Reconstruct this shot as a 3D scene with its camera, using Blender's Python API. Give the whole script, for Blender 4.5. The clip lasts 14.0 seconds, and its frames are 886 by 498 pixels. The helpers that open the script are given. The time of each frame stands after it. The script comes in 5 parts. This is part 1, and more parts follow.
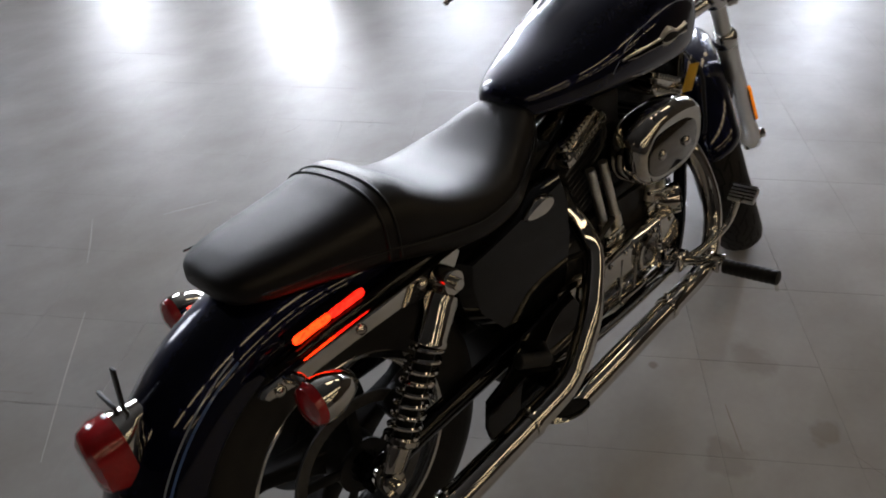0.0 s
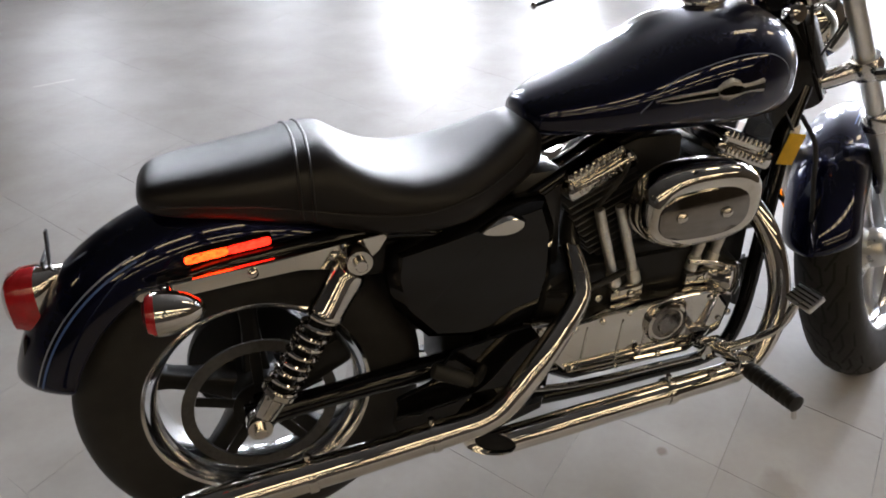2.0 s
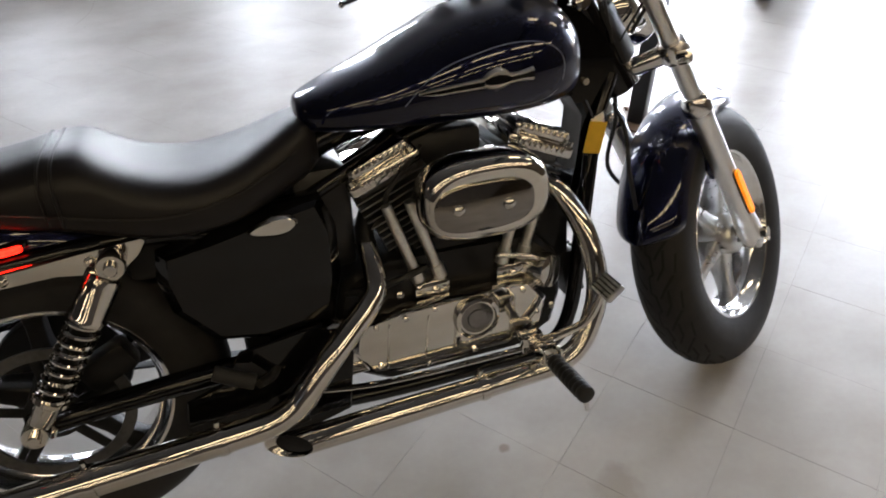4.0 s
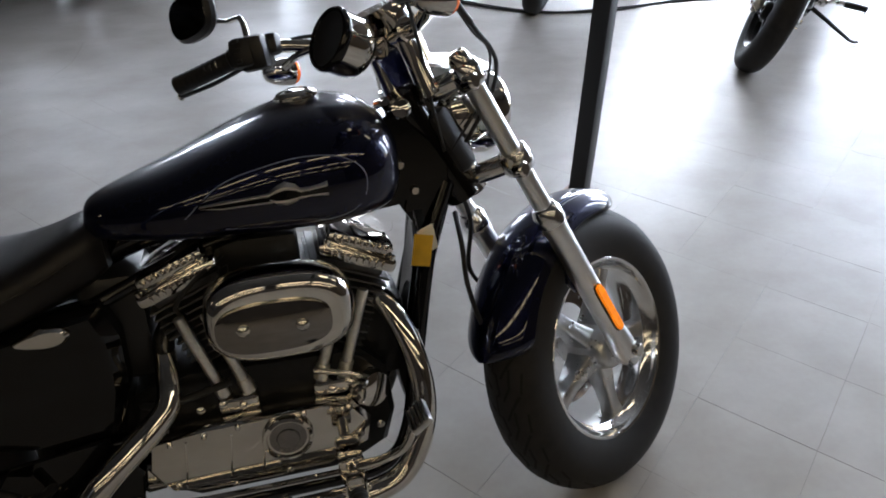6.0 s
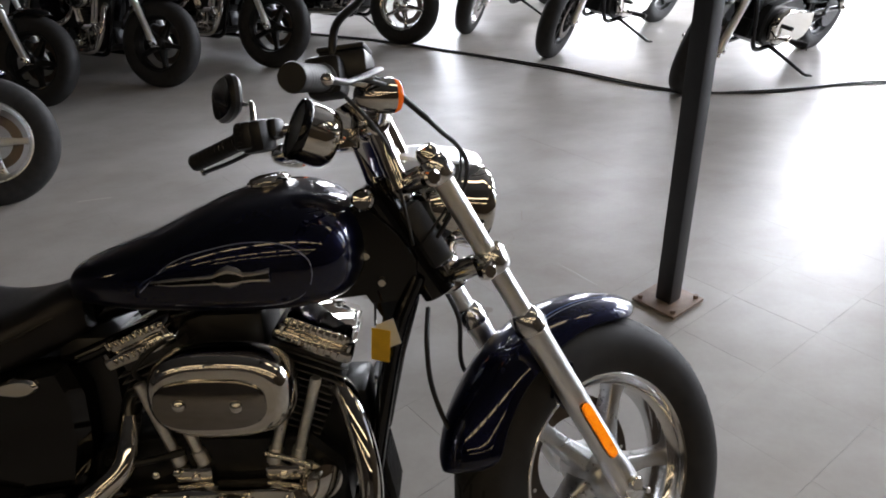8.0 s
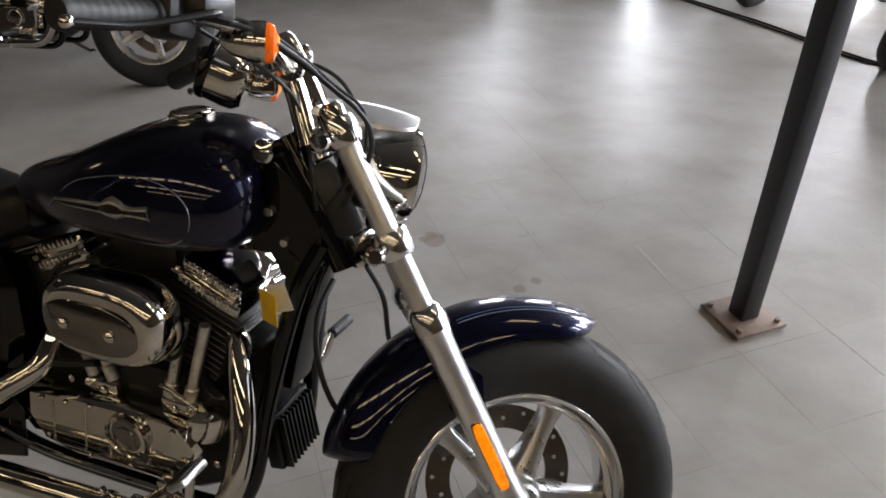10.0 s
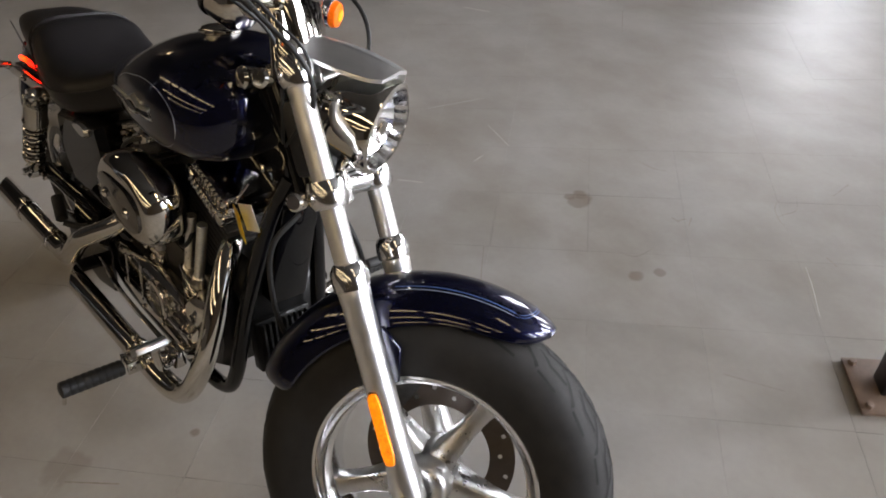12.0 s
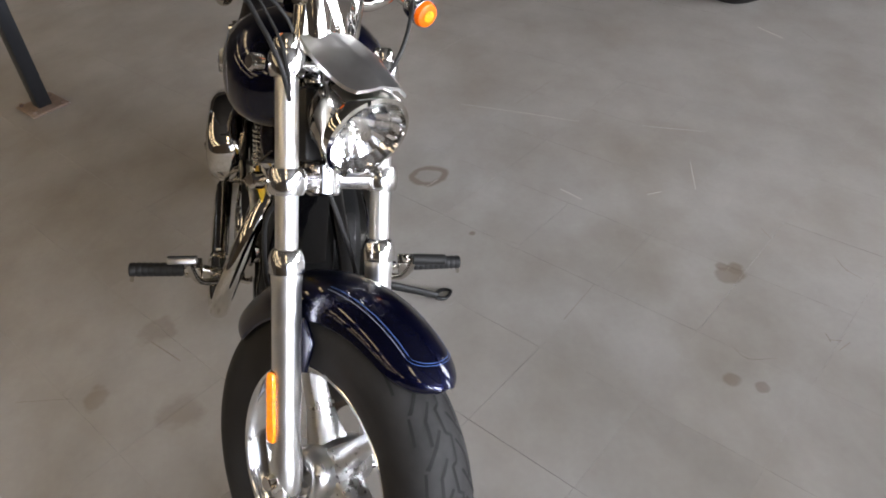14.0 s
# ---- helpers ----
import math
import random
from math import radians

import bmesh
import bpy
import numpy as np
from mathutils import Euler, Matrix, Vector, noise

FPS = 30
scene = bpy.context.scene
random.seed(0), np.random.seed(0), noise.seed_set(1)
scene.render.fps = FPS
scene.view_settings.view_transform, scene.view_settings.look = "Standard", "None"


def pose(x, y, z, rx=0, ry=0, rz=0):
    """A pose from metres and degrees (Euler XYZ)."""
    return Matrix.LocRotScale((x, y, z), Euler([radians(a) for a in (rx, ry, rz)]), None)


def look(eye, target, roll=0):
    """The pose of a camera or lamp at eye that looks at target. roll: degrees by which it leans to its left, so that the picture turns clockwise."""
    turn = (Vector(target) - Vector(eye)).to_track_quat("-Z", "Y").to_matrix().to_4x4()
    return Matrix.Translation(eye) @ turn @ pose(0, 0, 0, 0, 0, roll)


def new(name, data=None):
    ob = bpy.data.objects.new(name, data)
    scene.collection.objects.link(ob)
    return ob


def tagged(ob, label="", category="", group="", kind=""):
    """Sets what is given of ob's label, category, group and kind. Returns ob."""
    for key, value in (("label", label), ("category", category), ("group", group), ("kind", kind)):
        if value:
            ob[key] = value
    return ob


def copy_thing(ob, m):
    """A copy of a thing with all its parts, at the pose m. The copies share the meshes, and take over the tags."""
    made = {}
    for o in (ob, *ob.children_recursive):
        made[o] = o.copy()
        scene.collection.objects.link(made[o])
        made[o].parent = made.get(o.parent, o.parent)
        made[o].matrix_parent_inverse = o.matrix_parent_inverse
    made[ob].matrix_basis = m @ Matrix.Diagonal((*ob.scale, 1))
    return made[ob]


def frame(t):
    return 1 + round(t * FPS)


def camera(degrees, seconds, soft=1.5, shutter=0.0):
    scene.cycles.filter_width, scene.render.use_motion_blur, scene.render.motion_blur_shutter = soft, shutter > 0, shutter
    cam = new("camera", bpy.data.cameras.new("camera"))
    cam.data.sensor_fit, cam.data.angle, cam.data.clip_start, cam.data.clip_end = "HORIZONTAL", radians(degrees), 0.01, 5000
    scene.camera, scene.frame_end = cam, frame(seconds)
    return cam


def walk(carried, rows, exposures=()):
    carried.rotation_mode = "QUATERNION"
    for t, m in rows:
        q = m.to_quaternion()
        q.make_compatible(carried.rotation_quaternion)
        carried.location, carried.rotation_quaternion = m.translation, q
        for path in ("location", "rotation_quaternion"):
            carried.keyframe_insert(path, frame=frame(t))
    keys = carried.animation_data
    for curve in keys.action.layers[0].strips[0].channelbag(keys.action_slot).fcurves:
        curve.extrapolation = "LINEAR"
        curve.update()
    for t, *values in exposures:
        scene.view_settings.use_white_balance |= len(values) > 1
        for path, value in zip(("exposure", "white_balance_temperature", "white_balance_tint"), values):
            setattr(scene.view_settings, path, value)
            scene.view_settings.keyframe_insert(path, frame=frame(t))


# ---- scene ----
cam = camera(63.9, 14.0, 1.8, 0.25)
PATH = [
    (0, (-0.431, -0.656, 1.395), (0.679, 0.457, 0.158), -0.8),
    (0.5, (-0.319, -0.755, 1.392), (0.579, 0.486, 0.105), -0.7),
    (1, (-0.203, -0.749, 1.372), (0.641, 0.515, 0.073), 2.0),
    (1.5, (-0.075, -0.812, 1.379), (0.664, 0.540, 0.103), 0.7),
    (2, (0.017, -0.931, 1.379), (0.537, 0.551, 0.142), 2.1),
    (2.5, (0.072, -1.002, 1.382), (0.523, 0.506, 0.148), 1.3),
    (3, (0.135, -1.037, 1.366), (0.640, 0.442, 0.119), 0.9),
    (3.5, (0.279, -1.043, 1.346), (0.789, 0.437, 0.101), -0.0),
    (4, (0.419, -1.066, 1.366), (0.899, 0.440, 0.142), -1.1),
    (4.2, (0.462, -1.096, 1.370), (0.955, 0.461, 0.216), 1.2),
    (6.3, (0.931, -1.021, 1.422), (1.283, 0.589, 0.288), -1.4),
    (6.5, (0.977, -1.018, 1.416), (1.245, 0.602, 0.275), -1.4),
    (7, (1.113, -1.054, 1.418), (1.211, 0.597, 0.293), -0.6),
    (7.5, (1.202, -1.063, 1.418), (1.194, 0.620, 0.338), -3.0),
    (8, (1.265, -0.999, 1.431), (1.182, 0.751, 0.467), -3.7),
    (8.5, (1.361, -0.916, 1.434), (1.242, 0.818, 0.444), -2.3),
    (9, (1.479, -0.862, 1.422), (1.145, 0.803, 0.365), -4.5),
    (9.2, (1.543, -0.845, 1.420), (1.144, 0.801, 0.356), -3.2),
    (11.3, (1.980, -0.479, 1.407), (0.943, 0.729, 0.197), -4.5),
    (11.5, (2.050, -0.439, 1.413), (0.934, 0.687, 0.200), -3.5),
    (12, (2.136, -0.337, 1.408), (0.915, 0.640, 0.159), -5.0),
    (12.5, (2.169, -0.187, 1.419), (0.807, 0.638, 0.209), -1.4),
    (13, (2.210, -0.027, 1.425), (0.773, 0.658, 0.215), -5.6),
    (13.5, (2.291, 0.136, 1.428), (0.767, 0.508, 0.188), -4.5),
    (14, (2.330, 0.234, 1.428), (0.782, 0.430, 0.177), -4.9),
]
walk(cam, [(t, look(eye, target, roll)) for t, eye, target, roll in PATH],
     ((0, 0.45, 6300, 12), (0.5, 0.8, 6350, 12), (1.2, 1.25, 6350, 12), (2, 1.57, 6300, 12), (3, 1.82, 6350, 12), (4.2, 1.55, 6200, 11), (6.3, 0.82, 5950, 10), (7.5, 0.72, 6300, 12), (9.2, 0.97, 6500, 12), (11.3, 1.07, 6600, 12), (12.5, 1.25, 6650, 13), (14, 1.3, 6450, 13)))

# ---- light ----
world = bpy.data.worlds.new("world")
scene.world = world
world.use_nodes = True
sky = world.node_tree.nodes.new("ShaderNodeTexSky")
sky.sky_type, sky.sun_disc = "NISHITA", False
sky.sun_elevation, sky.sun_rotation = radians(35), radians(60)
world.node_tree.links.new(sky.outputs[0], world.node_tree.nodes["Background"].inputs[0])
world.node_tree.nodes["Background"].inputs[1].default_value = 0.10


def area(name, m, sx, sy, power, color):
    lamp = bpy.data.lights.new(name, "AREA")
    lamp.shape, lamp.size, lamp.size_y, lamp.energy, lamp.color = "RECTANGLE", sx, sy, power, color
    ob = new(name, lamp)
    ob.matrix_world = m
    return ob


# skylight that comes in through the glazed north and east fronts
area("daylight_north_west", look((-0.6, 9.95, 2.2), (-0.6, 0, 2.2)), 6.4, 3.6, 480, (0.92, 0.95, 1.0))
area("daylight_north_east", look((5.6, 9.95, 2.9), (5.6, 0, 2.9)), 6.4, 5.0, 2050, (0.92, 0.95, 1.0))
area("daylight_east", look((8.95, 5.4, 2.4), (0, 5.4, 2.4)), 7.0, 3.6, 1150, (0.86, 0.91, 1.0))


# ---- materials ----
def mat(name, color, rough=0.5, metal=0.0, coat=0.0, vary=0.12, scale=40.0, bump=0.0, bscale=300.0, emit=None, power=0.0,
        trans=0.0, rvary=0.06, spec=0.5, ior=1.45):
    """A surface with colour and gloss that vary at two scales, and a fine relief."""
    m = bpy.data.materials.new(name)
    m.use_nodes = True
    nt = m.node_tree
    b = nt.nodes["Principled BSDF"]
    L = nt.links.new
    pos = nt.nodes.new("ShaderNodeNewGeometry")
    n1, n2 = nt.nodes.new("ShaderNodeTexNoise"), nt.nodes.new("ShaderNodeTexNoise")
    n1.inputs["Scale"].default_value, n1.inputs["Detail"].default_value = scale, 4
    n2.inputs["Scale"].default_value, n2.inputs["Detail"].default_value = scale / 7, 3
    L(pos.outputs["Position"], n1.inputs["Vector"]), L(pos.outputs["Position"], n2.inputs["Vector"])
    add = nt.nodes.new("ShaderNodeMath")
    add.operation = "ADD"
    L(n1.outputs["Fac"], add.inputs[0]), L(n2.outputs["Fac"], add.inputs[1])
    ramp = nt.nodes.new("ShaderNodeMapRange")
    ramp.inputs[1].default_value, ramp.inputs[2].default_value = 0.6, 1.4
    ramp.inputs[3].default_value, ramp.inputs[4].default_value = 1 - vary, 1 + vary
    L(add.outputs[0], ramp.inputs[0])
    mul = nt.nodes.new("ShaderNodeVectorMath")
    mul.operation = "MULTIPLY"
    mul.inputs[0].default_value = color
    L(ramp.outputs[0], mul.inputs[1])
    L(mul.outputs[0], b.inputs["Base Color"])
    rr = nt.nodes.new("ShaderNodeMapRange")
    rr.inputs[1].default_value, rr.inputs[2].default_value = 0.6, 1.4
    rr.inputs[3].default_value, rr.inputs[4].default_value = max(0.01, rough - rvary), min(1, rough + rvary)
    L(add.outputs[0], rr.inputs[0]), L(rr.outputs[0], b.inputs["Roughness"])
    b.inputs["Metallic"].default_value, b.inputs["Coat Weight"].default_value = metal, coat
    b.inputs["Coat Roughness"].default_value, b.inputs["IOR"].default_value = 0.03, ior
    b.inputs["Specular IOR Level"].default_value = spec
    b.inputs["Transmission Weight"].default_value = trans
    if emit:
        b.inputs["Emission Color"].default_value, b.inputs["Emission Strength"].default_value = (*emit, 1), power
    if bump:
        n3, bp = nt.nodes.new("ShaderNodeTexNoise"), nt.nodes.new("ShaderNodeBump")
        n3.inputs["Scale"].default_value, n3.inputs["Detail"].default_value = bscale, 3
        bp.inputs["Strength"].default_value, bp.inputs["Distance"].default_value = bump, 0.002
        L(pos.outputs["Position"], n3.inputs["Vector"]), L(n3.outputs["Fac"], bp.inputs["Height"])
        L(bp.outputs[0], b.inputs["Normal"])
    return m


NAVY = mat("navy_paint", (0.0016, 0.0028, 0.022), 0.31, 0.75, 1.0, 0.30, 900, rvary=0.03, spec=0.2)
BLACK_PAINT = mat("black_paint", (0.003, 0.003, 0.0035), 0.12, 0.0, 0.8, 0.2, 60, rvary=0.03, spec=0.0)
CHROME = mat("chrome", (0.66, 0.635, 0.59), 0.04, 1.0, vary=0.03, scale=30, rvary=0.025)
STEEL = mat("brushed_aluminium", (0.62, 0.62, 0.62), 0.30, 1.0, vary=0.08, scale=90, bump=0.08, bscale=700)
POLISHED = mat("polished_aluminium", (0.78, 0.78, 0.78), 0.13, 1.0, vary=0.05, scale=50)
SATIN = mat("satin_aluminium", (0.88, 0.88, 0.88), 0.33, 1.0, vary=0.05, scale=60, bump=0.03, bscale=900)
DARK_METAL = mat("black_powder_coat", (0.008, 0.008, 0.008), 0.40, 0.0, 0.2, 0.3, 70, 0.15, 900, spec=0.18)
FIN_EDGE = mat("dark_cast_metal", (0.10, 0.10, 0.10), 0.42, 0.7, 0, 0.3, 120, 0.2, 900)
VINYL = mat("black_vinyl", (0.011, 0.010, 0.0105), 0.35, 0.0, 0.0, 0.25, 25, 0.22, 1100, rvary=0.04, spec=0.36)
TYRE = mat("tyre_rubber", (0.029, 0.0285, 0.0285), 0.55, 0.0, 0, 0.3, 30, 0.2, 600, rvary=0.12, spec=0.16)
# near-black colour stands in for the shade down in the tread grooves
GROOVE = mat("tyre_groove_shade", (0.004, 0.004, 0.004), 0.8)
RUBBER = mat("black_rubber", (0.012, 0.012, 0.012), 0.55, 0.0, 0, 0.25, 60, 0.2, 700)
PLASTIC = mat("black_plastic", (0.012, 0.012, 0.013), 0.38, 0.0, 0, 0.2, 60, 0.1, 900)
# amber lens and reflector carry a faint added emission
AMBER = mat("amber_lens", (0.78, 0.12, 0.004), 0.18, 0.0, 0.5, 0.3, 300, emit=(1.0, 0.16, 0.0), power=0.10)
AMBER_REFL = mat("amber_reflector", (0.85, 0.24, 0.01), 0.2, 0.0, 0.5, 0.35, 700, emit=(1.0, 0.24, 0.0), power=0.22)
BADGE = mat("dull_silver", (0.80, 0.78, 0.73), 0.33, 1.0, vary=0.2, scale=120)
DISC = mat("browned_steel", (0.13, 0.108, 0.092), 0.34, 0.9, vary=0.12, scale=60)
# mirror colour kept dark, in place of a dark reflection
DIMMED_GLASS = mat("darkened_mirror_glass", (0.08, 0.08, 0.085), 0.03, 1.0, vary=0.05)
SMOKED = mat("smoked_chrome", (0.24, 0.225, 0.205), 0.09, 1.0, vary=0.1, scale=40)
# chrome with a darker colour and a rougher surface
DULL_CHROME = mat("dull_dark_chrome", (0.22, 0.21, 0.20), 0.20, 1.0, vary=0.2, scale=60)
# reflectors are no lamps; emission stands in for the light they throw back
GLOW_REFL = mat("glowing_reflector", (0.8, 0.05, 0.01), 0.25, 0.0, 0.4, 0.9, 420, emit=(1.0, 0.026, 0.002), power=2.0)
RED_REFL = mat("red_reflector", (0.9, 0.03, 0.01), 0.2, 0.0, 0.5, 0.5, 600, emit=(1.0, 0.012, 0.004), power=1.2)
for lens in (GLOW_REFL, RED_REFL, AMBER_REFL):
    # small prisms whose thrown-back light is put in as uneven emission
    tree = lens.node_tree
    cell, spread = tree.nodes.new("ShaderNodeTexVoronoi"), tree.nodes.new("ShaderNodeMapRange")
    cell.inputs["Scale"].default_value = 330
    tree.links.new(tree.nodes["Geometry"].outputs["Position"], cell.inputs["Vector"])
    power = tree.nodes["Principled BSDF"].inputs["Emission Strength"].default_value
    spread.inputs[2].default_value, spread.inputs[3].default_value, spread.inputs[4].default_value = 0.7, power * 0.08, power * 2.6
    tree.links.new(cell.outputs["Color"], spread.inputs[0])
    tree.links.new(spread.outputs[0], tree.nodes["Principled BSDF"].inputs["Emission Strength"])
RED = mat("red_lens", (0.40, 0.012, 0.016), 0.12, 0.0, 0.8, 0.2, 120)
GLASS = mat("clear_glass", (1, 1, 1), 0.02, 0.0, 0, 0, 10, trans=1.0, rvary=0.0, ior=1.12)
TAG = mat("yellow_card", (0.75, 0.45, 0.02), 0.6, 0, 0, 0.15, 50)
PAPER = mat("white_card", (0.75, 0.72, 0.66), 0.7, 0, 0, 0.1, 50)
PIN = mat("pinstripe_blue", (0.06, 0.12, 0.34), 0.35, 0.0, 0.6)
PIN_WHITE = mat("pinstripe_silver", (0.26, 0.29, 0.38), 0.35, 0.2, 0.6)
POST = mat("post_paint", (0.012, 0.014, 0.018), 0.42, 0.0, 0.1, 0.25, 12, 0.15, 200)
RUST = mat("base_plate_paint", (0.25, 0.18, 0.14), 0.6, 0.0, 0, 0.35, 25, 0.3, 150)
CABLE = mat("cable_rubber", (0.03, 0.03, 0.032), 0.6)
WALL = mat("wall_paint", (0.07, 0.056, 0.044), 0.7, 0, 0, 0.1, 3, 0.1, 60)
CEIL = mat("ceiling_paint", (0.035, 0.031, 0.027), 0.8, 0, 0, 0.1, 2, 0.1, 40)
WFRAME = mat("window_frame_paint", (0.10, 0.10, 0.10), 0.45, 0.2)
TUBE = mat("warm_diffuser", (0.9, 0.85, 0.7), 0.4, emit=(1.0, 0.76, 0.44), power=2.9)
FIXT = mat("fixture_white", (0.7, 0.68, 0.62), 0.5)
SCRATCH = mat("pale_scratch", (0.56, 0.53, 0.49), 0.45)
STAIN = mat("floor_stain", (0.27, 0.235, 0.20), 0.4, 0, 0, 0.35, 60)
JOINT = mat("floor_joint", (0.14, 0.125, 0.11), 0.7, vary=0.8, scale=9.0)


def floor_material():
    m = bpy.data.materials.new("worn_floor_tile")
    m.use_nodes = True
    nt = m.node_tree
    b = nt.nodes["Principled BSDF"]
    L = nt.links.new
    N = nt.nodes.new
    pos, info = N("ShaderNodeNewGeometry"), N("ShaderNodeObjectInfo")

    def noise_at(scale, detail=4, distort=0.0):
        n = N("ShaderNodeTexNoise")
        n.inputs["Scale"].default_value, n.inputs["Detail"].default_value = scale, detail
        n.inputs["Distortion"].default_value = distort
        L(pos.outputs["Position"], n.inputs["Vector"])
        return n.outputs["Fac"]

    def mapped(src, a, z, lo, hi):
        r = N("ShaderNodeMapRange")
        for k, v in enumerate((a, z, lo, hi)):
            r.inputs[k + 1].default_value = v
        L(src, r.inputs[0])
        return r.outputs[0]

    def math_node(op, x, y):
        n = N("ShaderNodeMath")
        n.operation = op
        for k, s in enumerate((x, y)):
            if isinstance(s, (int, float)):
                n.inputs[k].default_value = s
            else:
                L(s, n.inputs[k])
        return n.outputs[0]

    big, mid, fine = noise_at(0.7, 2), noise_at(5, 3), noise_at(55, 3)
    v = math_node("ADD", mapped(big, 0.2, 0.8, 0.93, 1.05), mapped(mid, 0.2, 0.8, -0.075, 0.075))
    v = math_node("ADD", v, mapped(fine, 0.3, 0.7, -0.022, 0.022))
    v = math_node("ADD", v, mapped(info.outputs["Random"], 0, 1, -0.012, 0.012))
    # old dirt in soft clouds, drawn out along one way
    smear = N("ShaderNodeMapping")
    smear.inputs["Scale"].default_value, smear.inputs["Rotation"].default_value = (1.0, 1.4, 1.0), (0, 0, 0.5)
    L(pos.outputs["Position"], smear.inputs["Vector"])
    cloud = N("ShaderNodeTexNoise")
    cloud.inputs["Scale"].default_value, cloud.inputs["Detail"].default_value, cloud.inputs["Roughness"].default_value = 2.3, 5, 0.55
    L(smear.outputs[0], cloud.inputs["Vector"])
    dirt = mapped(cloud.outputs["Fac"], 0.36, 0.76, 0.0, 0.50)
    # brown spills with frayed edges: place, half width, how strong
    wob = N("ShaderNodeTexNoise")
    wob.inputs["Scale"].default_value, wob.inputs["Detail"].default_value = 14, 3
    L(pos.outputs["Position"], wob.inputs["Vector"])
    fray = math_node("MULTIPLY", math_node("SUBTRACT", wob.outputs["Fac"], 0.5), 0.10)
    for x, y, r, k in SPILLS:
        far_off = N("ShaderNodeVectorMath")
        far_off.operation = "DISTANCE"
        far_off.inputs[1].default_value = (x, y, 0)
        L(pos.outputs["Position"], far_off.inputs[0])
        gap = math_node("ADD", far_off.outputs["Value"], fray if r > 0.03 else math_node("MULTIPLY", fray, 0.35))
        dirt = math_node("ADD", dirt, mapped(gap, r * 0.7, r * 1.1, k, 0.0))
    far_off = N("ShaderNodeVectorMath")
    far_off.operation = "DISTANCE"
    far_off.inputs[1].default_value = (0.127, 0.482, 0)
    L(pos.outputs["Position"], far_off.inputs[0])
    off = math_node("ABSOLUTE", math_node("SUBTRACT", math_node("ADD", far_off.outputs["Value"], math_node("MULTIPLY", fray, 0.6)), 0.055), 0.0)
    dirt = math_node("ADD", dirt, mapped(off, 0.007, 0.020, 0.75, 0.0))
    clean = N("ShaderNodeVectorMath")
    clean.operation = "MULTIPLY"
    clean.inputs[0].default_value = (0.385, 0.368, 0.342)
    L(v, clean.inputs[1])
    mix = N("ShaderNodeMix")
    mix.data_type = "RGBA"
    L(math_node("MINIMUM", dirt, 0.85), mix.inputs[0])
    L(clean.outputs[0], mix.inputs[6])
    mix.inputs[7].default_value = (0.185, 0.148, 0.11, 1)
    L(mix.outputs[2], b.inputs["Base Color"])
    r = math_node("ADD", mapped(mid, 0.3, 0.7, 0.37, 0.43), mapped(big, 0.3, 0.7, -0.02, 0.03))
    L(r, b.inputs["Roughness"])
    b.inputs["Specular IOR Level"].default_value = 0.40
    bp = N("ShaderNodeBump")
    bp.inputs["Strength"].default_value, bp.inputs["Distance"].default_value = 0.02, 0.002
    L(mid, bp.inputs["Height"]), L(bp.outputs[0], b.inputs["Normal"])
    return m


SPILLS = ((0.907, 1.262, 0.04, 0.5), (0.877, 1.287, 0.024, 0.5), (0.862, 1.257, 0.02, 0.5), (1.272, 1.076, 0.023, 0.42), (1.309, 1.133, 0.016, 0.48), (0.507, 0.565, 0.013, 0.7),
          (0.85, -0.14, 0.014, 0.6), (1.127, 1.142, 0.16, 0.16), (0.757, 0.972, 0.2, 0.12), (0.627, 0.642, 0.22, 0.1), (1.75, 1.35, 0.2, 0.12), (0.207, 1.322, 0.25, 0.1),
          (1.05, -0.32, 0.06, 0.3), (0.72, -0.42, 0.05, 0.3), (0.95, -0.55, 0.04, 0.3), (0.127, 0.482, 0.05, 0.18))
FLOOR = floor_material()


# ---- mesh helpers ----
def V(*a):
    return np.array(a, float)


def curve_through(pts, n=6):
    """Points along a smooth line through pts."""
    p = [np.array(q, float) for q in pts]
    if len(p) < 3 or n < 2:
        return p
    p = [2 * p[0] - p[1], *p, 2 * p[-1] - p[-2]]
    out = []
    for i in range(1, len(p) - 2):
        a, b, c, d = p[i - 1:i + 3]
        for k in range(n):
            t = k / n
            out.append(0.5 * (2 * b + (c - a) * t + (2 * a - 5 * b + 4 * c - d) * t * t + (3 * b - a - 3 * c + d) * t ** 3))
    return out + [p[-2]]


